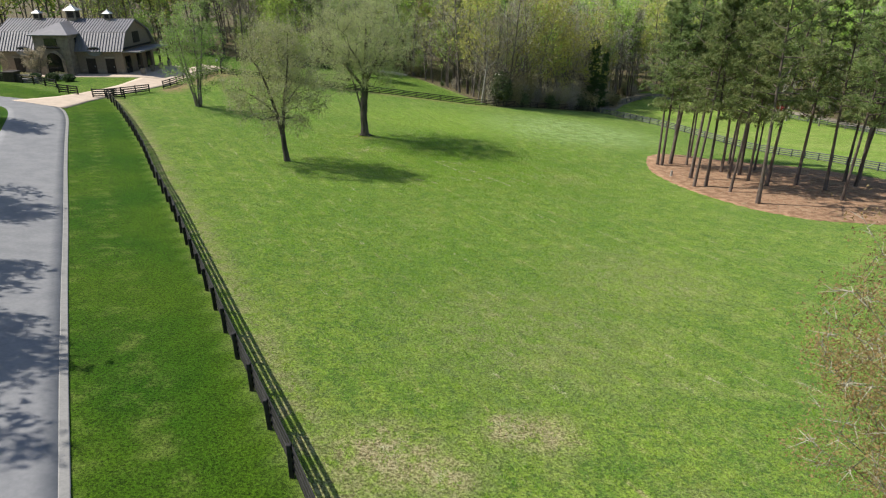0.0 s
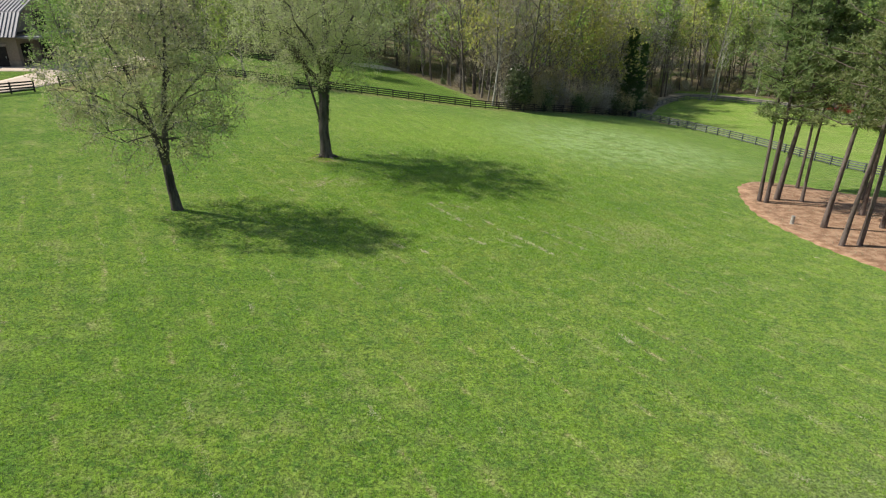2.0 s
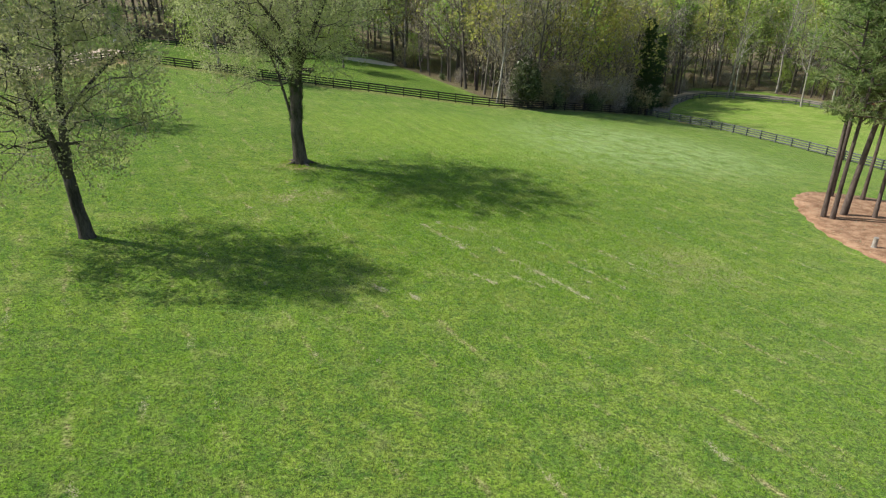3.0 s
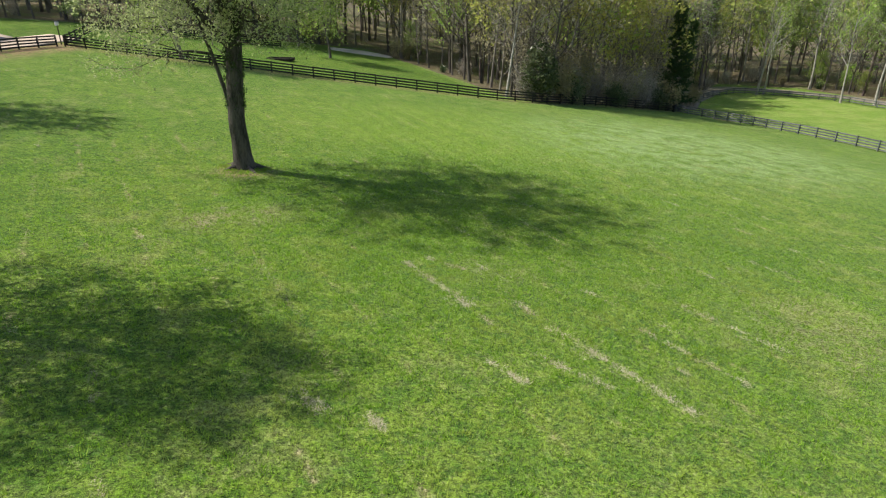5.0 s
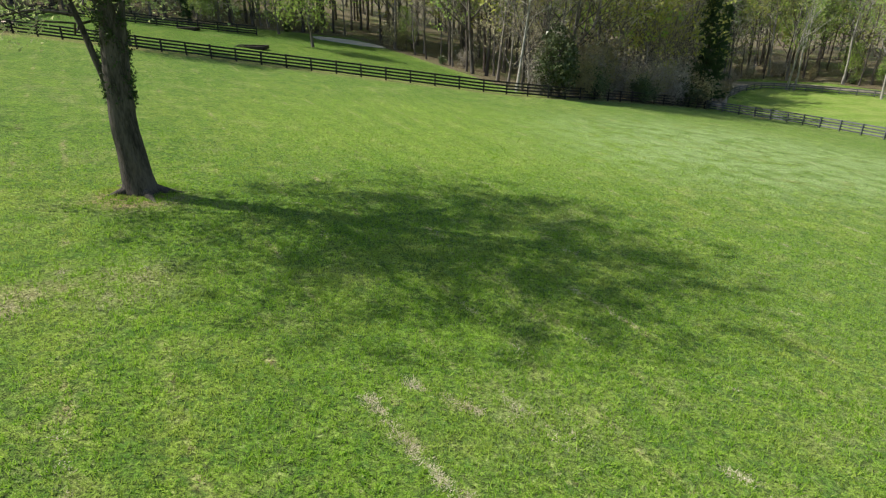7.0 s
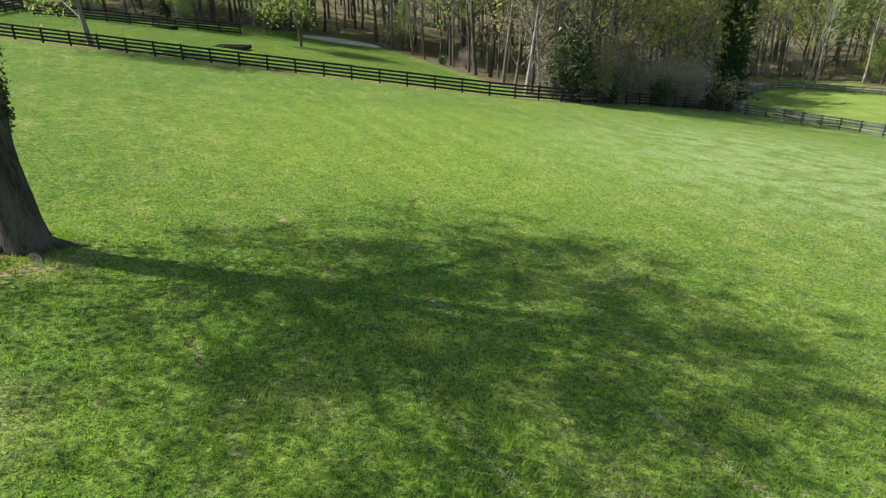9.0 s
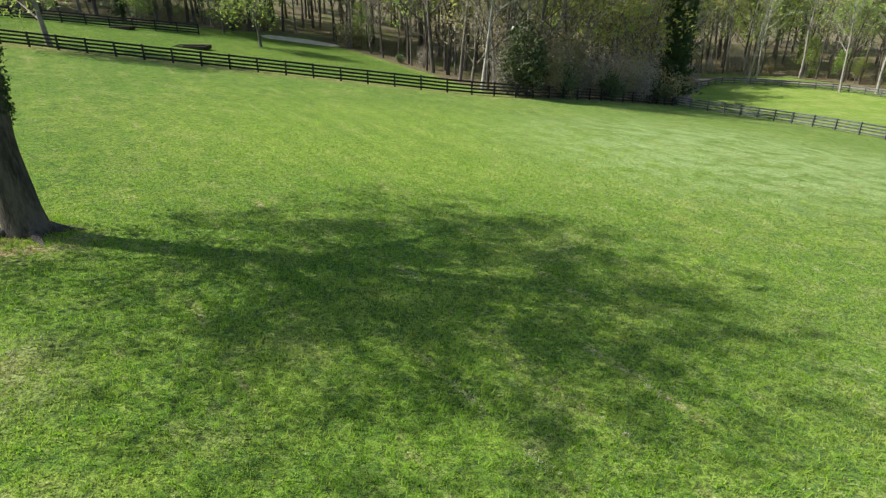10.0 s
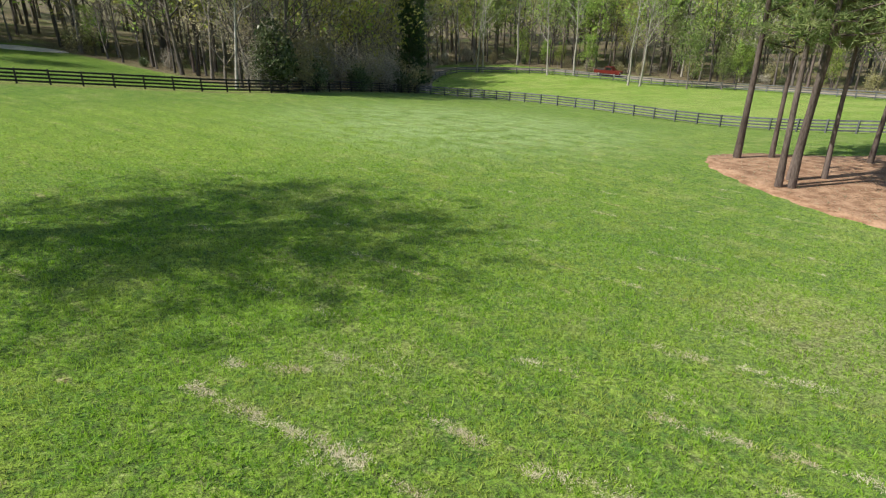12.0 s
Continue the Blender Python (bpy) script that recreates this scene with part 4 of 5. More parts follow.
def plant(key, x, y, n, grow_by=1.0, group="woodland edge", name="woodland_tree"):
    label, category, meshes, bark, leaf = KINDS[key]
    ob = thing("shrub" if category == "shrub" else name, label, category, stand(x, y, (n * 83) % 360, 0.0, grow_by), group)
    trunk, crown = meshes[n % len(meshes)]
    part("trunk", trunk, bark, ob)
    part("crown", crown, leaf, ob)


rng = np.random.default_rng(5)
EDGE = WOODS[1:20]
line = np.array(EDGE, float)
seg = np.concatenate([[0], np.cumsum(np.linalg.norm(np.diff(line, axis=0), axis=1))])
n = 0
for row, (off, gap) in enumerate(((1.8, 3.2), (5.0, 3.4))):
    for s in np.arange(0, seg[-1], gap):
        s += rng.uniform(-0.9, 0.9)
        x, y = np.interp(s, seg, line[:, 0]), np.interp(s, seg, line[:, 1])
        ahead = np.array([np.interp(s + 0.5, seg, line[:, 0]) - x, np.interp(s + 0.5, seg, line[:, 1]) - y])
        nx, ny = unit(np.array([-ahead[1], ahead[0]]))
        d = off + rng.uniform(-1.0, 1.5)
        x, y = x + nx * d, y + ny * d
        middle = 6 < x < 38 and y < 150
        if middle:
            key = rng.choice(["bare", "spring", "yellow", "tan"], p=[0.36, 0.06, 0.14, 0.44])
        elif x > 44:
            key = rng.choice(["bare", "spring", "pine", "pale", "yellow"], p=[0.35, 0.24, 0.22, 0.09, 0.10])
        else:
            key = rng.choice(["bare", "spring", "pine", "yellow", "tan"], p=[0.50, 0.17, 0.08, 0.13, 0.12])
        plant(str(key), x, y, n, rng.uniform(0.62, 1.18))
        n += 1
for k, (x, y, key, size) in enumerate(((32.4, 132.0, "cedar", 1.1), (34.8, 134.2, "cedar", 0.95), (60.5, 164.0, "pale", 0.95), (61.6, 163.6, "pale", 0.8), (71.8, 155.8, "pale", 0.9),
                                       (76.8, 154.0, "pale", 1.0), (77.5, 136.4, "pale", 1.0), (76.6, 138.4, "pale", 0.8), (7.6, 113.4, "pale", 0.75), (5.6, 126.6, "bare", 1.0), (50.2, 166, "bare", 1.0), (51.4, 167, "bare", 0.9))):
    plant(key, x, y, k, size)

# the tangle of shrubs along the edge
s, k = 0.0, 0
while s < seg[-1]:
    x, y = np.interp(s, seg, line[:, 0]), np.interp(s, seg, line[:, 1])
    thick = 9 < x < 38 and y < 146
    for _ in range(1):
        q = np.array([x, y]) + rng.uniform(-0.6, 2.2 if thick else 7.0, 2) * np.array([0.6, 1.0])
        if not -14 < x < 8 or rng.random() < 0.35:
            plant(str(rng.choice(["olive", "twiggy", "dark", "bright"], p=[0.40, 0.56, 0.04, 0.0] if thick else [0.3, 0.3, 0.1, 0.3])), *q, k, rng.uniform(0.5, 1.4) if thick else rng.uniform(0.4, 0.8), "shrubs along the wood")
            k += 1
    s += 1.5 if thick else 4.0
for k, (x, y, key, size) in enumerate(((15.6, 116.6, "dark", 1.1), (21.4, 121.0, "dark", 0.9), (-14.4, 129.3, "bright", 1.15), (-26.5, 110.6, "bright", 1.5), (-28.4, 133.0, "bright", 0.6), (80.3, 128.6, "dull", 1.0), (83.0, 124.0, "dull", 0.7),
                                       (-20.5, 138.5, "bright", 1.0), (-31.0, 136.0, "cedar", 0.6), (0.6, 133.5, "dark", 0.35))):
    plant(key, x, y, k, size, "yard and meadow trees", "yard_tree")

# the deeper wood, past counting
low = {"bare": forest_tree(301, 19, 0.17, 0.6, 8, (9, 4, 2), 0.25, 0.36, 0.055, 0.6), "spring": forest_tree(302, 19, 0.18, 0.36, 11, (11, 4, 2), 0.22, 0.42, 0.6, 0.6),
       "yellow": forest_tree(303, 18, 0.18, 0.36, 10, (11, 4, 2), 0.22, 0.42, 0.6, 0.6), "pine": pine_arrays(304, 20, 0.45, 2.8, 3, 0.2, 0.75, whorls=8)}
low = {key: (w.arrays(), c.arrays()) for key, (w, c) in low.items()}
slot = {"bare": (0, 3), "spring": (0, 1), "yellow": (0, 2), "pine": (0, 4)}
mass, count = Geo(), 0
for x, y in rng.uniform((-150, 112), (160, 240), (2600, 2)):
    d = float(inside(np.array([x]), np.array([y]), WOODS)[0])
    if d < 8 or d > 70 or (d > 24 and rng.random() < 0.55) or count >= 460:
        continue
    count += 1
    key = str(rng.choice(list(low), p=[0.24, 0.40, 0.22, 0.14]))
    m = stand(x, y, rng.uniform(0, 360), 0.0, rng.uniform(0.85, 1.25))
    for arrays, k in zip(low[key], slot[key]):
        v, f3, f4 = placed(arrays, m)
        mass.add(v, f3 if len(f3) else f4, k)
tagged(new("deep_woods", mass.mesh("deep_woods", [BARK_WOOD, LEAF_SPRING, LEAF_YELLOW, TWIG, NEEDLE])), "deep mixed woodland in early spring leaf", "woods", kind="stuff")


def magnolia():
    """A broad glossy evergreen: short trunks under a full oval crown."""
    rng = np.random.default_rng(71)
    wood, crown = Geo(), Geo()
    wood.add(*tube([(0, 0, -0.2), (0.05, 0, 2.0), (0, 0.1, 5.6)], [0.17, 0.13, 0.03], 7))
    wood.add(*tube([(0.9, 0.3, -0.2), (0.85, 0.25, 1.8), (0.6, 0.2, 4.4)], [0.12, 0.09, 0.03], 6))
    tufts = []
    while len(tufts) < 420:
        q = rng.normal(size=3)
        q = unit(q) * rng.uniform(0.62, 1.06)
        tufts.append((q[0] * 2.0 + 0.3, q[1] * 1.9, 3.5 + q[2] * 2.9 - 0.25 * abs(q[0])))
    tufts = np.array(tufts)
    tufts[:, :2] *= (1.12 - 0.11 * np.maximum(0, tufts[:, 2:] - 2.0))
    places = np.repeat(tufts, 11, 0) + rng.normal(0, 0.22, (420 * 11, 3))
    crown.add(*leaves(rng, places, 0.16, 0.5))
    return wood, crown


tree_thing("magnolia_tree", "glossy dark green magnolia behind the board fence", "tree", magnolia(), BARK_DARK, LEAF_DARK, stand(10.7, 113.0))


# ---- the barn ----
def barn():
    ob = thing("barn", "tan brick horse barn with grey standing-seam gambrel roof and cupolas", "barn", Matrix.Translation((-59.7, 100.7, 5.42)))
    half, deep, eave, knee, ridge = 9.7, 11.0, 3.8, 6.0, 7.75
    outline = [(0, 0), (deep, 0), (deep, eave), (deep - 1.5, knee), (deep / 2, ridge), (1.5, knee), (0, eave)]

    def shell(x0, x1):
        v = np.array([(x, y, z) for x in (x0, x1) for y, z in outline])
        bm = bmesh.new()
        vs = [bm.verts.new(q) for q in v]
        k = len(outline)
        bm.faces.new(vs[:k])
        bm.faces.new(vs[k:][::-1])
        for i in range(k):
            bm.faces.new((vs[i], vs[i + k], vs[(i + 1) % k + k], vs[(i + 1) % k]))
        bmesh.ops.recalc_face_normals(bm, faces=bm.faces[:])
        return bm

    walls = part("wall", shell(-half, half), BRICK, ob)
    for z in (0.35, 0.7):
        part("stone_course", bevelled(-half - 0.06, -0.06, z - 0.35, half + 0.06, 0.0, z - 0.02, 0.01), STONE, walls)
    # roof slopes with seams
    slopes = [((-0.55, eave - 0.45), (1.5, knee)), ((1.5, knee), (deep / 2, ridge)), ((deep / 2, ridge), (deep - 1.5, knee)), ((deep - 1.5, knee), (deep + 0.55, eave - 0.45))]
    for (y0, z0), (y1, z1) in slopes:
        g = Geo()
        w = np.array([y1 - y0, z1 - z0])
        nrm = np.array([-w[1], w[0]]) / np.linalg.norm(w)
        if nrm[1] < 0:
            nrm = -nrm

        def slab(x0, x1, low, high):
            v = [(x, y + nrm[0] * h, z + nrm[1] * h) for h in (low, high) for x in (x0, x1) for y, z in ((y0, z0), (y1, z1))]
            g.add(v, [(0, 1, 3, 2), (4, 6, 7, 5), (0, 2, 6, 4), (1, 5, 7, 3), (0, 4, 5, 1), (2, 3, 7, 6)])

        slab(-half - 0.45, half + 0.45, 0.03, 0.15)
        slope = part("roof_slope", g, ROOF, ob)
        g = Geo()
        slab(-0.03, 0.03, 0.15, 0.23)
        seam = g.mesh("seam", ROOF)
        for x in np.arange(-half - 0.42, half + 0.45, 0.46):
            part("seam", seam, ROOF, slope, at=Matrix.Translation((x, 0, 0)))
    for x in (-6.7, 4.6, 7.6):
        door = part("door", bevelled(x - 0.72, -0.10, 0.0, x + 0.72, 0.03, 2.35, 0.02), DARK_WOOD, ob, "dark brown stable door")
        part("lintel", bevelled(x - 0.95, -0.14, 2.35, x + 0.95, 0.02, 2.62, 0.02), STONE, door)
        part("handle", bevelled(x + 0.5, -0.15, 1.0, x + 0.55, -0.10, 1.25, 0.008), TIN, door)
    for x in (-5.4, 5.6):
        bm = bmesh.new()
        bmesh.ops.create_cone(bm, cap_ends=True, segments=24, radius1=1.15, radius2=1.15, depth=1.5)
        bmesh.ops.rotate(bm, verts=bm.verts[:], matrix=Matrix.Rotation(math.pi / 2, 3, "X"))
        bmesh.ops.scale(bm, verts=bm.verts[:], vec=(1, 1, 0.62))
        bmesh.ops.translate(bm, verts=bm.verts[:], vec=(x, 0.28, 3.45))
        dormer = part("eyebrow_dormer", bm, ROOF, ob)
        part("vent", bevelled(x - 0.75, -0.50, 3.52, x + 0.75, -0.44, 3.98, 0.01), DARK_WOOD, dormer)
    # gatehouse
    gate = part("gatehouse", bevelled(-2.75, -1.7, 0, 2.55, 3.6, 6.05, 0.03), STONE, ob, "tan stone gatehouse with arched entry")
    arch = Geo()
    ang = np.linspace(0, math.pi, 13)
    inner = [(-1.25, 0)] + [(-1.25 * math.cos(q), 2.1 + 1.25 * math.sin(q)) for q in ang] + [(1.25, 0)]
    outer = [(-1.7, 0)] + [(-1.7 * math.cos(q), 2.1 + 1.7 * math.sin(q)) for q in ang] + [(1.7, 0)]
    for k in range(len(inner) - 1):
        v = [(x - 0.1, y, z) for y in (-1.70, -1.95) for x, z in (inner[k], inner[k + 1], outer[k + 1], outer[k])]
        arch.add(v, [(0, 1, 2, 3), (4, 7, 6, 5), (0, 4, 5, 1), (2, 6, 7, 3), (1, 5, 6, 2), (0, 3, 7, 4)])
    part("arch", arch, STONE, gate)
    # a flat dark sheet fills the arch as the shade within
    fill = Geo()
    pts = np.array([(x - 0.1, -1.74, z) for x, z in inner])
    fill.add(np.concatenate([pts, [(-0.1, -1.74, 1.5)]]), [(k, k + 1, len(pts)) for k in range(len(pts) - 1)] + [(len(pts) - 1, 0, len(pts))])
    part("entry", fill, GLASS_AND_SHADE, gate, "dark sheet standing for the shade inside the entry")
    for x, w in ((-0.1, 0.95),):
        win = part("window", bevelled(x - w, -1.78, 4.3, x + w, -1.66, 5.45, 0.02), GLASS_AND_SHADE, gate)
        part("balcony", bevelled(x - w - 0.3, -2.15, 4.0, x + w + 0.3, -1.7, 4.16, 0.02), DARK_WOOD, win)
    part("window", bevelled(2.5, 0.2, 4.3, 2.6, 0.9, 5.4, 0.02), GLASS_AND_SHADE, gate)
    hip = Geo()
    v = [(-3.2, -2.2, 6.0), (3.0, -2.2, 6.0), (3.0, 4.6, 6.0), (-3.2, 4.6, 6.0), (-0.1, 1.9, 7.6), (-0.1, 5.6, 7.6)]
    hip.add(v, [(0, 1, 4), (3, 0, 4), (1, 5, 4), (1, 2, 5), (3, 4, 5)])
    hip.add([(x, y, z - 0.14) for x, y, z in v[:4]] + v[:4], [(0, 4, 5, 1), (1, 5, 6, 2), (3, 7, 4, 0), (0, 1, 2, 3)])
    part("hip_roof", hip, ROOF, gate)
    # cupolas
    for x, s in ((-5.4, 0.8), (0.3, 1.2), (5.9, 0.8)):
        cup = part("cupola", bevelled(x - 0.62 * s, 5.5 - 0.62 * s, 7.3, x + 0.62 * s, 5.5 + 0.62 * s, 7.75 + 1.15 * s, 0.02), STONE, ob, "small louvred roof cupola")
        for side in (-1, 1):
            part("louvre", bevelled(x - 0.42 * s, 5.5 + side * 0.62 * s - 0.03, 7.75 + 0.25 * s, x + 0.42 * s, 5.5 + side * 0.62 * s + 0.03, 7.75 + 0.98 * s, 0.01), DARK_WOOD, cup)
        part("louvre", bevelled(x + 0.60 * s, 5.5 - 0.42 * s, 7.75 + 0.25 * s, x + 0.66 * s, 5.5 + 0.42 * s, 7.75 + 0.98 * s, 0.01), DARK_WOOD, cup)
        cap = Geo()
        q, z = 0.85 * s, 7.75 + 1.15 * s
        v = [(x - q, 5.5 - q, z), (x + q, 5.5 - q, z), (x + q, 5.5 + q, z), (x - q, 5.5 + q, z)]
        mid = [(x + (a - x) * 0.3, 5.5 + (b - 5.5) * 0.3, z + 0.5 * s) for a, b, c in v]
        cap.add(v + mid + [(x, 5.5, z + 0.85 * s)], [(0, 1, 5, 4), (1, 2, 6, 5), (2, 3, 7, 6), (3, 0, 4, 7), (3, 2, 1, 0)])
        cap.add(mid + [(x, 5.5, z + 0.85 * s)], [(0, 1, 4), (1, 2, 4), (2, 3, 4), (3, 0, 4)])
        part("cap", cap, TIN, cup, "pale metal cap")
    # the gable end and its porch
    loft = part("loft_door", bevelled(half - 0.02, 4.4, 4.3, half + 0.10, 6.6, 6.0, 0.02), DARK_WOOD, ob)
    part("gable_trim", bevelled(half, 0.3, eave - 0.15, half + 0.16, deep - 0.3, eave + 0.12, 0.02), DARK_WOOD, ob)
    # dark panels on the wall painted as the shade of open bays
    for y in (1.5, 5.5, 9.0):
        part("opening", bevelled(half - 0.02, y - 0.9, 0.0, half + 0.08, y + 0.9, 2.6, 0.02), GLASS_AND_SHADE, ob)
    porch = part("porch_roof", bevelled(half + 0.16, -0.2, 3.25, half + 3.0, deep, 3.5, 0.03), ROOF, ob)
    for y in (0.2, 3.6, 7.0, 10.4):
        part("porch_post", bevelled(half + 2.6, y - 0.13, 0, half + 2.86, y + 0.13, 3.26, 0.02), DARK_WOOD, porch)
        part("plinth", bevelled(half + 2.45, y - 0.28, 0, half + 3.0, y + 0.28, 0.9, 0.03), STONE, porch)
    return ob


barn()


# ---- the yard ----
def round_shrub(seed, high):
    rng = np.random.default_rng(seed)
    wood, crown = Geo(), Geo()
    for _ in range(5):
        wood.add(*tube([(0, 0, -0.1), (*rng.normal(0, 0.2, 2), high * 0.4), (*rng.normal(0, 0.4, 2), high * 0.75)], [0.04, 0.03, 0.01], 4))
    q = unit(rng.normal(size=(900, 3))) * rng.uniform(0.75, 1.05, (900, 1)) * np.array([[high * 0.75, high * 0.75, high * 0.5]]) + np.array([[0, 0, high * 0.52]])
    crown.add(*leaves(rng, q, 0.12, 0.6))
    return wood, crown


for k, (x, y, h) in enumerate(((-64.0, 90.5, 1.7), (-61.6, 90.0, 1.5), (-57.4, 93.4, 1.2), (-54.8, 93.0, 1.1), (-66.0, 94.0, 1.4), (-60.0, 93.6, 1.1))):
    tree_thing("clipped_shrub", "rounded dark green shrub in the barn yard", "shrub", round_shrub(400 + k, h), BARK_DARK, NEEDLE_DARK, stand(x, y), "yard shrubs")
tree_thing("ornamental_tree", "small bare ornamental tree with pinkish twigs by the barn", "tree",
           tree_arrays(431, [((0, 0, -0.1), (-0.3, 0, 1), 3.6, 0.08), ((0.1, 0, -0.1), (0.25, 0.1, 1), 3.8, 0.08), ((0, 0.1, -0.1), (0, -0.2, 1), 3.6, 0.07)], tree_spec(kids=(8, 5, 4, 3), start=(0.25, 0.2, 0.2, 0.2)), 0.06, 3, 0.15),
           BARK_GREY, LEAF_BUD, stand(-60.6, 95.6))
tree_thing("ornamental_tree", "small bare ornamental tree beside the barn door", "tree",
           tree_arrays(432, [((0, 0, -0.1), (-0.3, 0, 1), 3.0, 0.07), ((0.1, 0, -0.1), (0.25, 0.1, 1), 3.2, 0.07)], tree_spec(kids=(8, 5, 4, 3), start=(0.25, 0.2, 0.2, 0.2)), 0.06, 3, 0.15),
           BARK_GREY, LEAF_BUD, stand(-67.5, 96.8))


def stone_planter(x, y, w):
    ob = thing("stone_planter", "low pale stone planter in the barn yard", "planter", Matrix.Translation((x, y, gz(x, y))), "yard planters")
    g = bevelled(-w, -0.6, -0.1, w, 0.6, 0.55, 0.06)
    part("basin", g, KERB, ob)
    part("rim", bevelled(-w - 0.08, -0.68, 0.55, w + 0.08, 0.68, 0.67, 0.03), KERB, ob)
    rng = np.random.default_rng(int(abs(x * 10)))
    q = rng.uniform((-w * 0.9, -0.5, 0.66), (w * 0.9, 0.5, 0.95), (160, 3))
    part("planting", Geo().add(*leaves(rng, q, 0.10)), LEAF_OLIVE, ob)


for x, y, w in ((-62.6, 95.2, 1.1), (-57.6, 95.6, 1.0), (-66.5, 92.2, 1.2), (-59.4, 91.2, 0.9)):
    stone_planter(x, y, w)
board_fence([(-62.5, 87.6), (-56.0, 85.2), (-51.0, 83.4)], 2.0, -1, "black board fence along the barn yard lawn")
for x, y in ((-58.6, 86.4), (-62.9, 87.9)):
    pier = thing("gate_pier", "dark square gate pier with a flat cap", "pier", Matrix.Translation((x, y, gz(x, y))), "gate piers")
    part("shaft", bevelled(-0.75, -0.75, -0.2, 0.75, 0.75, 1.35, 0.03), DARK_WOOD, pier)
    part("cap", bevelled(-0.85, -0.85, 1.35, 0.85, 0.85, 1.48, 0.03), DARK_WOOD, pier)


def lamp_post(x, y):
    ob = thing("lamp_post", "dark post with a small white lantern beside the driveway", "lamp post", Matrix.Translation((x, y, gz(x, y))))
    part("post", Geo().add(*tube([(0, 0, -0.2), (0, 0, 1.9)], [0.06, 0.05], 10)), DARK_WOOD, ob)
    part("lantern", bevelled(-0.16, -0.16, 1.9, 0.16, 0.16, 2.3, 0.04), WHITE, ob)
    part("cap", bevelled(-0.2, -0.2, 2.3, 0.2, 0.2, 2.36, 0.02), DARK_WOOD, ob)


lamp_post(-38.9, 110.9)


def raised_bed(x, y, turn, long, wide):
    ob = thing("raised_bed", "low dark timber frame on the yard lawn", "garden bed", pose(x, y, gz(x, y), 0, 0, turn), "timber frames")
    for s in (-1, 1):
        part("board", bevelled(-long, s * wide - 0.07, -0.1, long, s * wide + 0.07, 0.24, 0.015), DARK_WOOD, ob)
        part("board", bevelled(s * long - 0.07, -wide, -0.1, s * long + 0.07, wide, 0.24, 0.015), DARK_WOOD, ob)
    part("soil", bevelled(-long + 0.08, -wide + 0.08, -0.1, long - 0.08, wide - 0.08, 0.06, 0.01), DIRT, ob)


raised_bed(-18.8, 120.2, -8, 1.5, 0.75)
raised_bed(-28.6, 129.4, -6, 1.1, 0.5)


def stump(x, y):
    ob = thing("tree_stump", "short weathered stump in the pine straw", "stump", Matrix.Translation((x, y, gz(x, y) + 0.05)))
    part("bole", Geo().add(*tube([(0, 0, -0.1), (0, 0, 0.08), (0.01, 0, 0.62)], [0.2, 0.14, 0.13], 12)), BARK_PALE, ob)
    ang = np.arange(12) * math.pi / 6
    v = [(0.01 + 0.13 * math.cos(q), 0.13 * math.sin(q), 0.622) for q in ang] + [(0.01, 0, 0.63)]
    part("cut_face", Geo().add(v, [(k, (k + 1) % 12, 12) for k in range(12)]), KERB, ob)


stump(26.0, 66.3)


# ---- vehicles on the far lane ----
def wheel(parent, x, y, r=0.38):
    bm = bmesh.new()
    bmesh.ops.create_cone(bm, cap_ends=True, segments=20, radius1=r, radius2=r, depth=0.24)
    bmesh.ops.bevel(bm, geom=[e for e in bm.edges if len(e.link_faces) == 2 and e.calc_face_angle() > 1], offset=0.05, segments=2, affect="EDGES")
    bmesh.ops.rotate(bm, verts=bm.verts[:], matrix=Matrix.Rotation(math.pi / 2, 3, "X"))
    bmesh.ops.translate(bm, verts=bm.verts[:], vec=(x, y, r))
    tyre = part("wheel", bm, RUBBER, parent)
    bm = bmesh.new()
    bmesh.ops.create_cone(bm, cap_ends=True, segments=14, radius1=r * 0.55, radius2=r * 0.55, depth=0.27)
    bmesh.ops.rotate(bm, verts=bm.verts[:], matrix=Matrix.Rotation(math.pi / 2, 3, "X"))
    bmesh.ops.translate(bm, verts=bm.verts[:], vec=(x, y, r))
    part("rim", bm, TIN, tyre)


def hull(profile, half, top_in=0.0):
    """A car body from its side outline, drawn in towards the top."""
    bm = bmesh.new()
    zs = [z for _, z in profile]
    rows = []
    for s in (-1, 1):
        rows.append([bm.verts.new((x, s * (half - top_in * (z - min(zs)) / (max(zs) - min(zs))), z)) for x, z in profile])
    bm.faces.new(rows[0])
    bm.faces.new(rows[1][::-1])
    for k in range(len(profile)):
        j = (k + 1) % len(profile)
        bm.faces.new((rows[0][k], rows[1][k], rows[1][j], rows[0][j]))
    bmesh.ops.recalc_face_normals(bm, faces=bm.faces[:])
    bmesh.ops.bevel(bm, geom=bm.edges[:], offset=0.05, segments=2, affect="EDGES")
    return bm


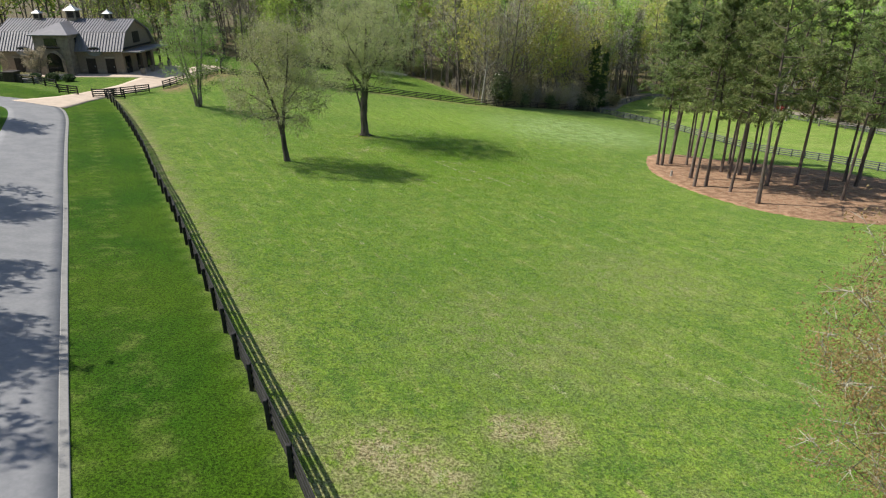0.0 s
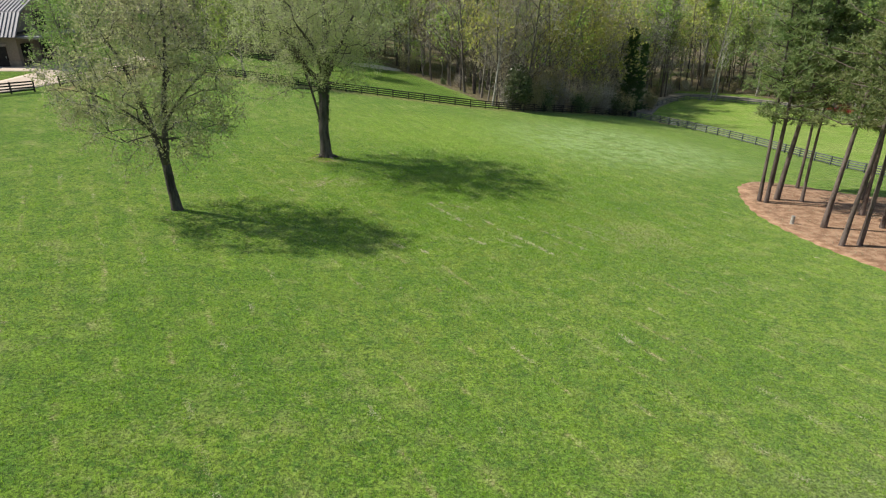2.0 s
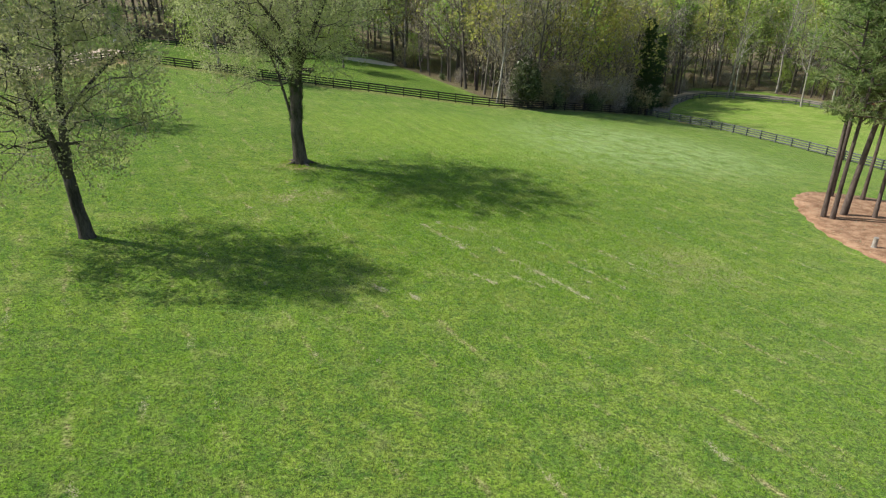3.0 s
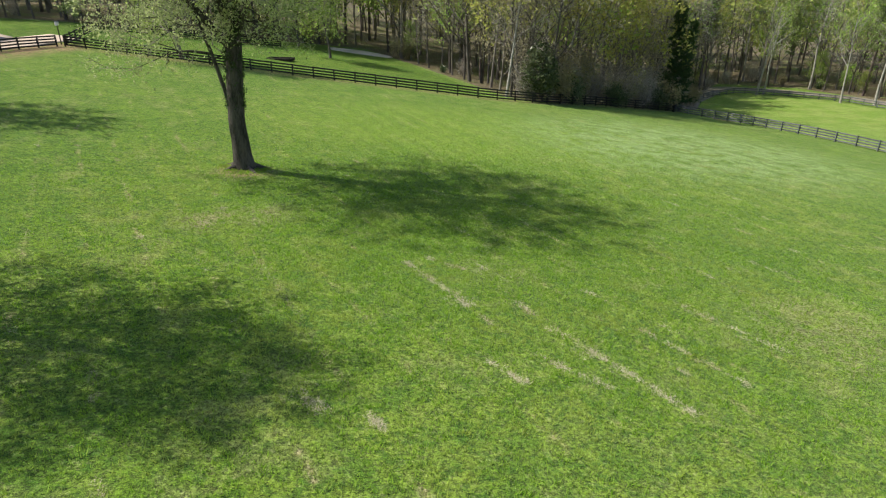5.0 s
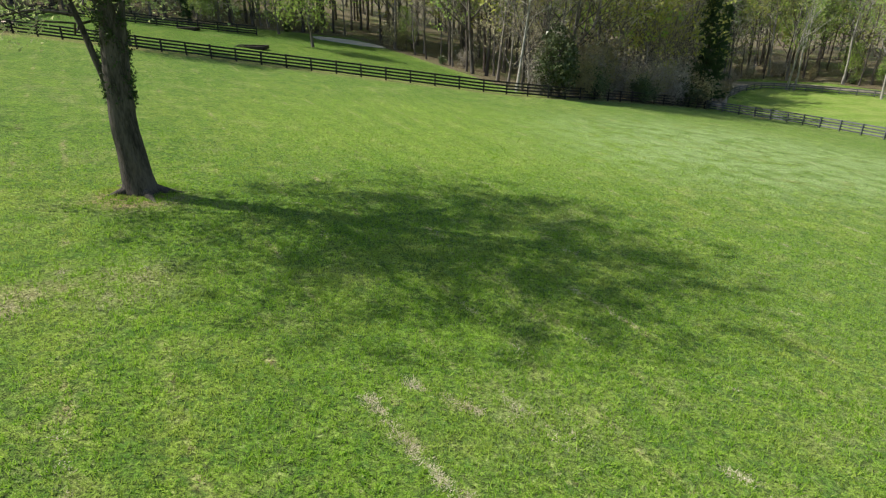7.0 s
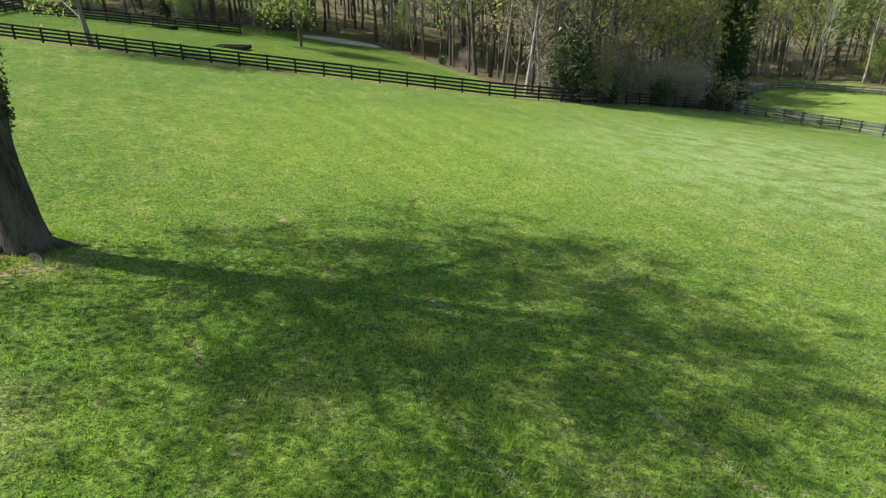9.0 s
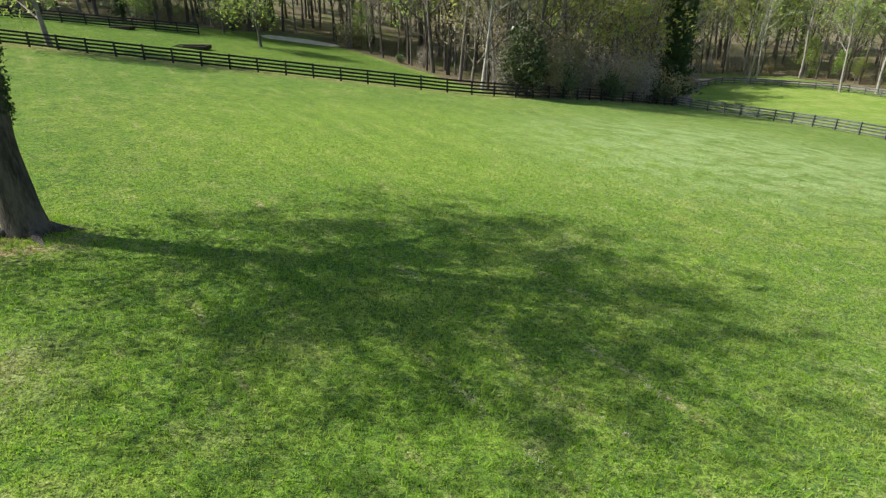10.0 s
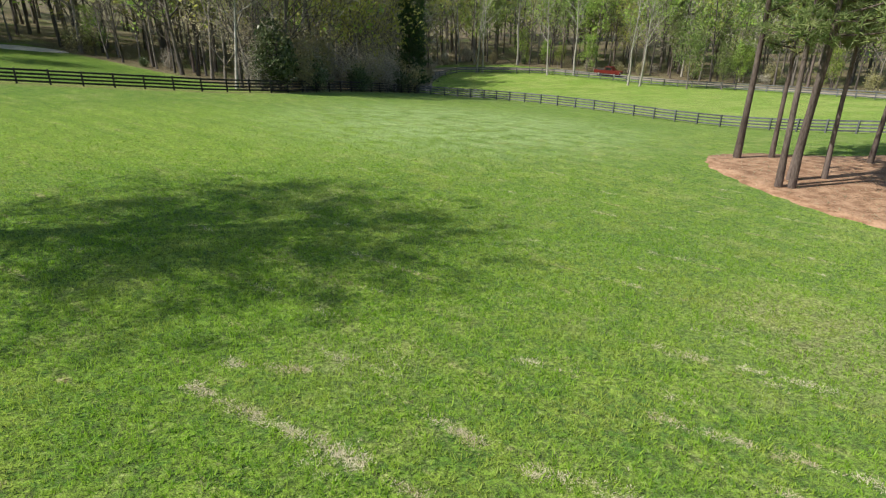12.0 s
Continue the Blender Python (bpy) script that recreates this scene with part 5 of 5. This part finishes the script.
def vehicle(name, label, x, y, turn, paint, pickup):
    ob = thing(name, label, "pickup truck" if pickup else "car", pose(x, y, gz(x, y) + 0.06, 0, 0, turn))
    if pickup:
        part("body", hull([(-2.6, 0.5), (2.6, 0.5), (2.65, 1.05), (1.3, 1.12), (-2.6, 1.12)], 0.95, 0.05), paint, ob)
        part("cab", hull([(-0.6, 1.1), (1.3, 1.1), (0.75, 1.78), (-0.45, 1.80)], 0.86, 0.12), paint, ob)
        part("bed", bevelled(-2.45, -0.78, 1.02, -0.75, 0.78, 1.15, 0.02), RUBBER, ob)
        glass = ((-0.35, 0.85, 1.2, 1.68),)
    else:
        part("body", hull([(-2.3, 0.4), (2.3, 0.4), (2.35, 0.85), (1.2, 1.0), (-2.3, 1.0)], 0.9, 0.05), paint, ob)
        part("cab", hull([(-2.1, 0.98), (1.25, 0.98), (0.5, 1.55), (-1.8, 1.58)], 0.82, 0.12), paint, ob)
        glass = ((-1.7, -0.6, 1.05, 1.45), (-0.5, 0.75, 1.05, 1.45))
    for x0, x1, z0, z1 in glass:
        for s in (-1, 1):
            part("side_window", bevelled(x0, s * 0.82 - 0.04, z0, x1, s * 0.82 + 0.04, z1, 0.02), GLASS_AND_SHADE, ob)
    part("windscreen", hull([(0.72, 1.16), (1.24, 1.16), (0.78, 1.66), (0.60, 1.66)], 0.66, 0.06), GLASS_AND_SHADE, ob)
    for s in (-1, 1):
        part("headlight", bevelled(2.5, s * 0.7 - 0.16, 0.75, 2.68, s * 0.7 + 0.16, 0.92, 0.02), TIN, ob)
        wheel(ob, 1.6, s * 0.82)
        wheel(ob, -1.6, s * 0.82)


vehicle("pickup_truck", "red pickup truck on the gravel lane behind the meadow", 81.6, 149.6, -64, RED, True)


# ---- grass ----
def blades_at(rng, p, high, wide, lean):
    """A bent grass blade at each place on the ground."""
    z = ground(p[:, 0], p[:, 1])
    base = np.concatenate([p, z[:, None] - 0.01], 1)
    spin = rng.uniform(0, 6.28, len(p))
    w = np.stack([np.cos(spin), np.sin(spin), np.zeros(len(p))], 1) * (wide * rng.uniform(0.6, 1.4, len(p)))[:, None]
    top = np.concatenate([rng.normal(0, lean, (len(p), 2)), np.ones((len(p), 1))], 1) * (high * rng.uniform(0.5, 1.4, len(p)))[:, None]
    v = np.stack([base - w, base + w, base + top], 1).reshape(-1, 3)
    return v, np.arange(len(v)).reshape(-1, 3)


rng = np.random.default_rng(9)
tufts = rng.uniform((-36, 10), (40, 108), (520000, 2))
near = np.maximum(np.exp(-(((tufts[:, 0] - 2) / 15) ** 2 + ((tufts[:, 1] - 64) / 15) ** 2)), 0.42 * np.exp(-((tufts[:, 0] / 20) ** 2 + ((tufts[:, 1] - 42) / 34) ** 4)))
tufts = tufts[rng.random(len(tufts)) < near]
keep = (inside(tufts[:, 0], tufts[:, 1], VERGE) < -0.3) & (inside(tufts[:, 0], tufts[:, 1], BED) < -0.2)
foot = rng.uniform(0, 6.28, 500)
foot = np.stack([-9.3 + np.cos(foot) * rng.uniform(0.55, 1.3, 500), 74.2 + np.sin(foot) * rng.uniform(0.55, 1.3, 500)], 1)
tufts = np.concatenate([tufts[keep], foot])
tufts = np.repeat(tufts, 4, 0) + rng.normal(0, 0.045, (len(tufts) * 4, 2))
tagged(new("grass", Geo().add(*blades_at(rng, tufts, 0.095, 0.0125, 0.45)).mesh("grass", BLADE)), "uneven green pasture grass", "grass", kind="stuff")

# straw left in the mowing rows, and pulled-up thatch
rows = []
for k in range(-14, 16):
    u0 = 31.1 + 1.66 * k
    for _ in range(9):
        y = rng.uniform(18, 80)
        x = (u0 - 0.49 * y) / 0.87
        n = int(rng.uniform(4, 14))
        along = rng.normal(0, rng.uniform(0.12, 0.45), n)
        rows.append(np.stack([x + 0.49 * along, y - 0.87 * along], 1) + rng.normal(0, 0.05, (n, 2)) + rng.normal(0, 0.05, 2))
STREAKS = (((-0.6, 63.8), (1.6, 60.6), 1.0), ((0.0, 64.4), (1.6, 63.5), 0.8), ((3.0, 61.4), (3.4, 60.4), 0.9), ((3.5, 59.8), (4.3, 59.1), 0.7), ((4.6, 58.7), (6.6, 55.8), 0.8), ((3.3, 58.0), (3.9, 57.3), 0.8),
           ((1.9, 57.5), (2.7, 56.6), 1.0), ((4.2, 57.2), (4.9, 56.6), 0.8), ((-2.6, 55.6), (-1.7, 54.8), 1.0), ((-0.9, 54.9), (-0.5, 54.4), 0.9), ((5.4, 62.6), (6.2, 61.6), 0.4), ((6.6, 60.0), (8.6, 57.2), 0.5), ((8.6, 62.0), (10.8, 59.0), 0.5))
for (ax, ay), (bx, by), much in STREAKS:
    long = math.hypot(bx - ax, by - ay)
    n = int(long * 95 * much)
    f = rng.random(n)
    f = f[np.sin(f * long * 6.1 + ax) + 0.7 * np.sin(f * long * 15.3 + ay) > -0.35]
    spread_by = 0.03 + 0.055 * np.abs(np.sin(f * long * 3.7 + by))
    rows.append(np.stack([ax + (bx - ax) * f, ay + (by - ay) * f], 1) + rng.normal(0, 1, (len(f), 2)) * spread_by[:, None])
for cx, cy, r, n in ((2.2, 63.6, 0.5, 26), (2.9, 63.0, 0.5, 20), (-2.3, 55.4, 0.5, 20), (-8.4, 66.0, 0.7, 24), (-6.8, 67.4, 0.8, 20), (1.2, 61.0, 0.5, 26), (4.6, 58.6, 0.5, 30),
                     (-1.8, 14.0, 0.7, 50), (2.0, 15.8, 0.6, 50), (3.3, 15.7, 0.6, 50), (-0.3, 13.2, 0.5, 40)):
    rows.append(np.array([[cx, cy]]) + rng.normal(0, r * 0.6, (n, 2)) * np.array([[0.8, 1.1]]))
straw = np.concatenate(rows)
straw = straw[(straw[:, 0] > -24) & (straw[:, 0] < 24)]
straw = np.repeat(straw, 22, 0) + rng.normal(0, 0.05, (len(straw) * 22, 2))
tagged(new("cut_straw", Geo().add(*blades_at(rng, straw, 0.028, 0.0075, 1.6)).mesh("cut_straw", STRAW)), "pale dry straw lying in mowing rows", "straw", kind="stuff")

# needles and cones strewn over the pine bed
spread = rng.uniform((24, 47), (51, 79), (9000, 2))
spread = spread[inside(spread[:, 0], spread[:, 1], BED) > 0.1]
v, f = blades_at(rng, spread, 0.05, 0.03, 2.5)
v[:, 2] += 0.10
tagged(new("fallen_needles", Geo().add(v, f).mesh("fallen_needles", LEAF_BUD)), "loose fallen needles over the pine straw", "pine needles", kind="stuff")
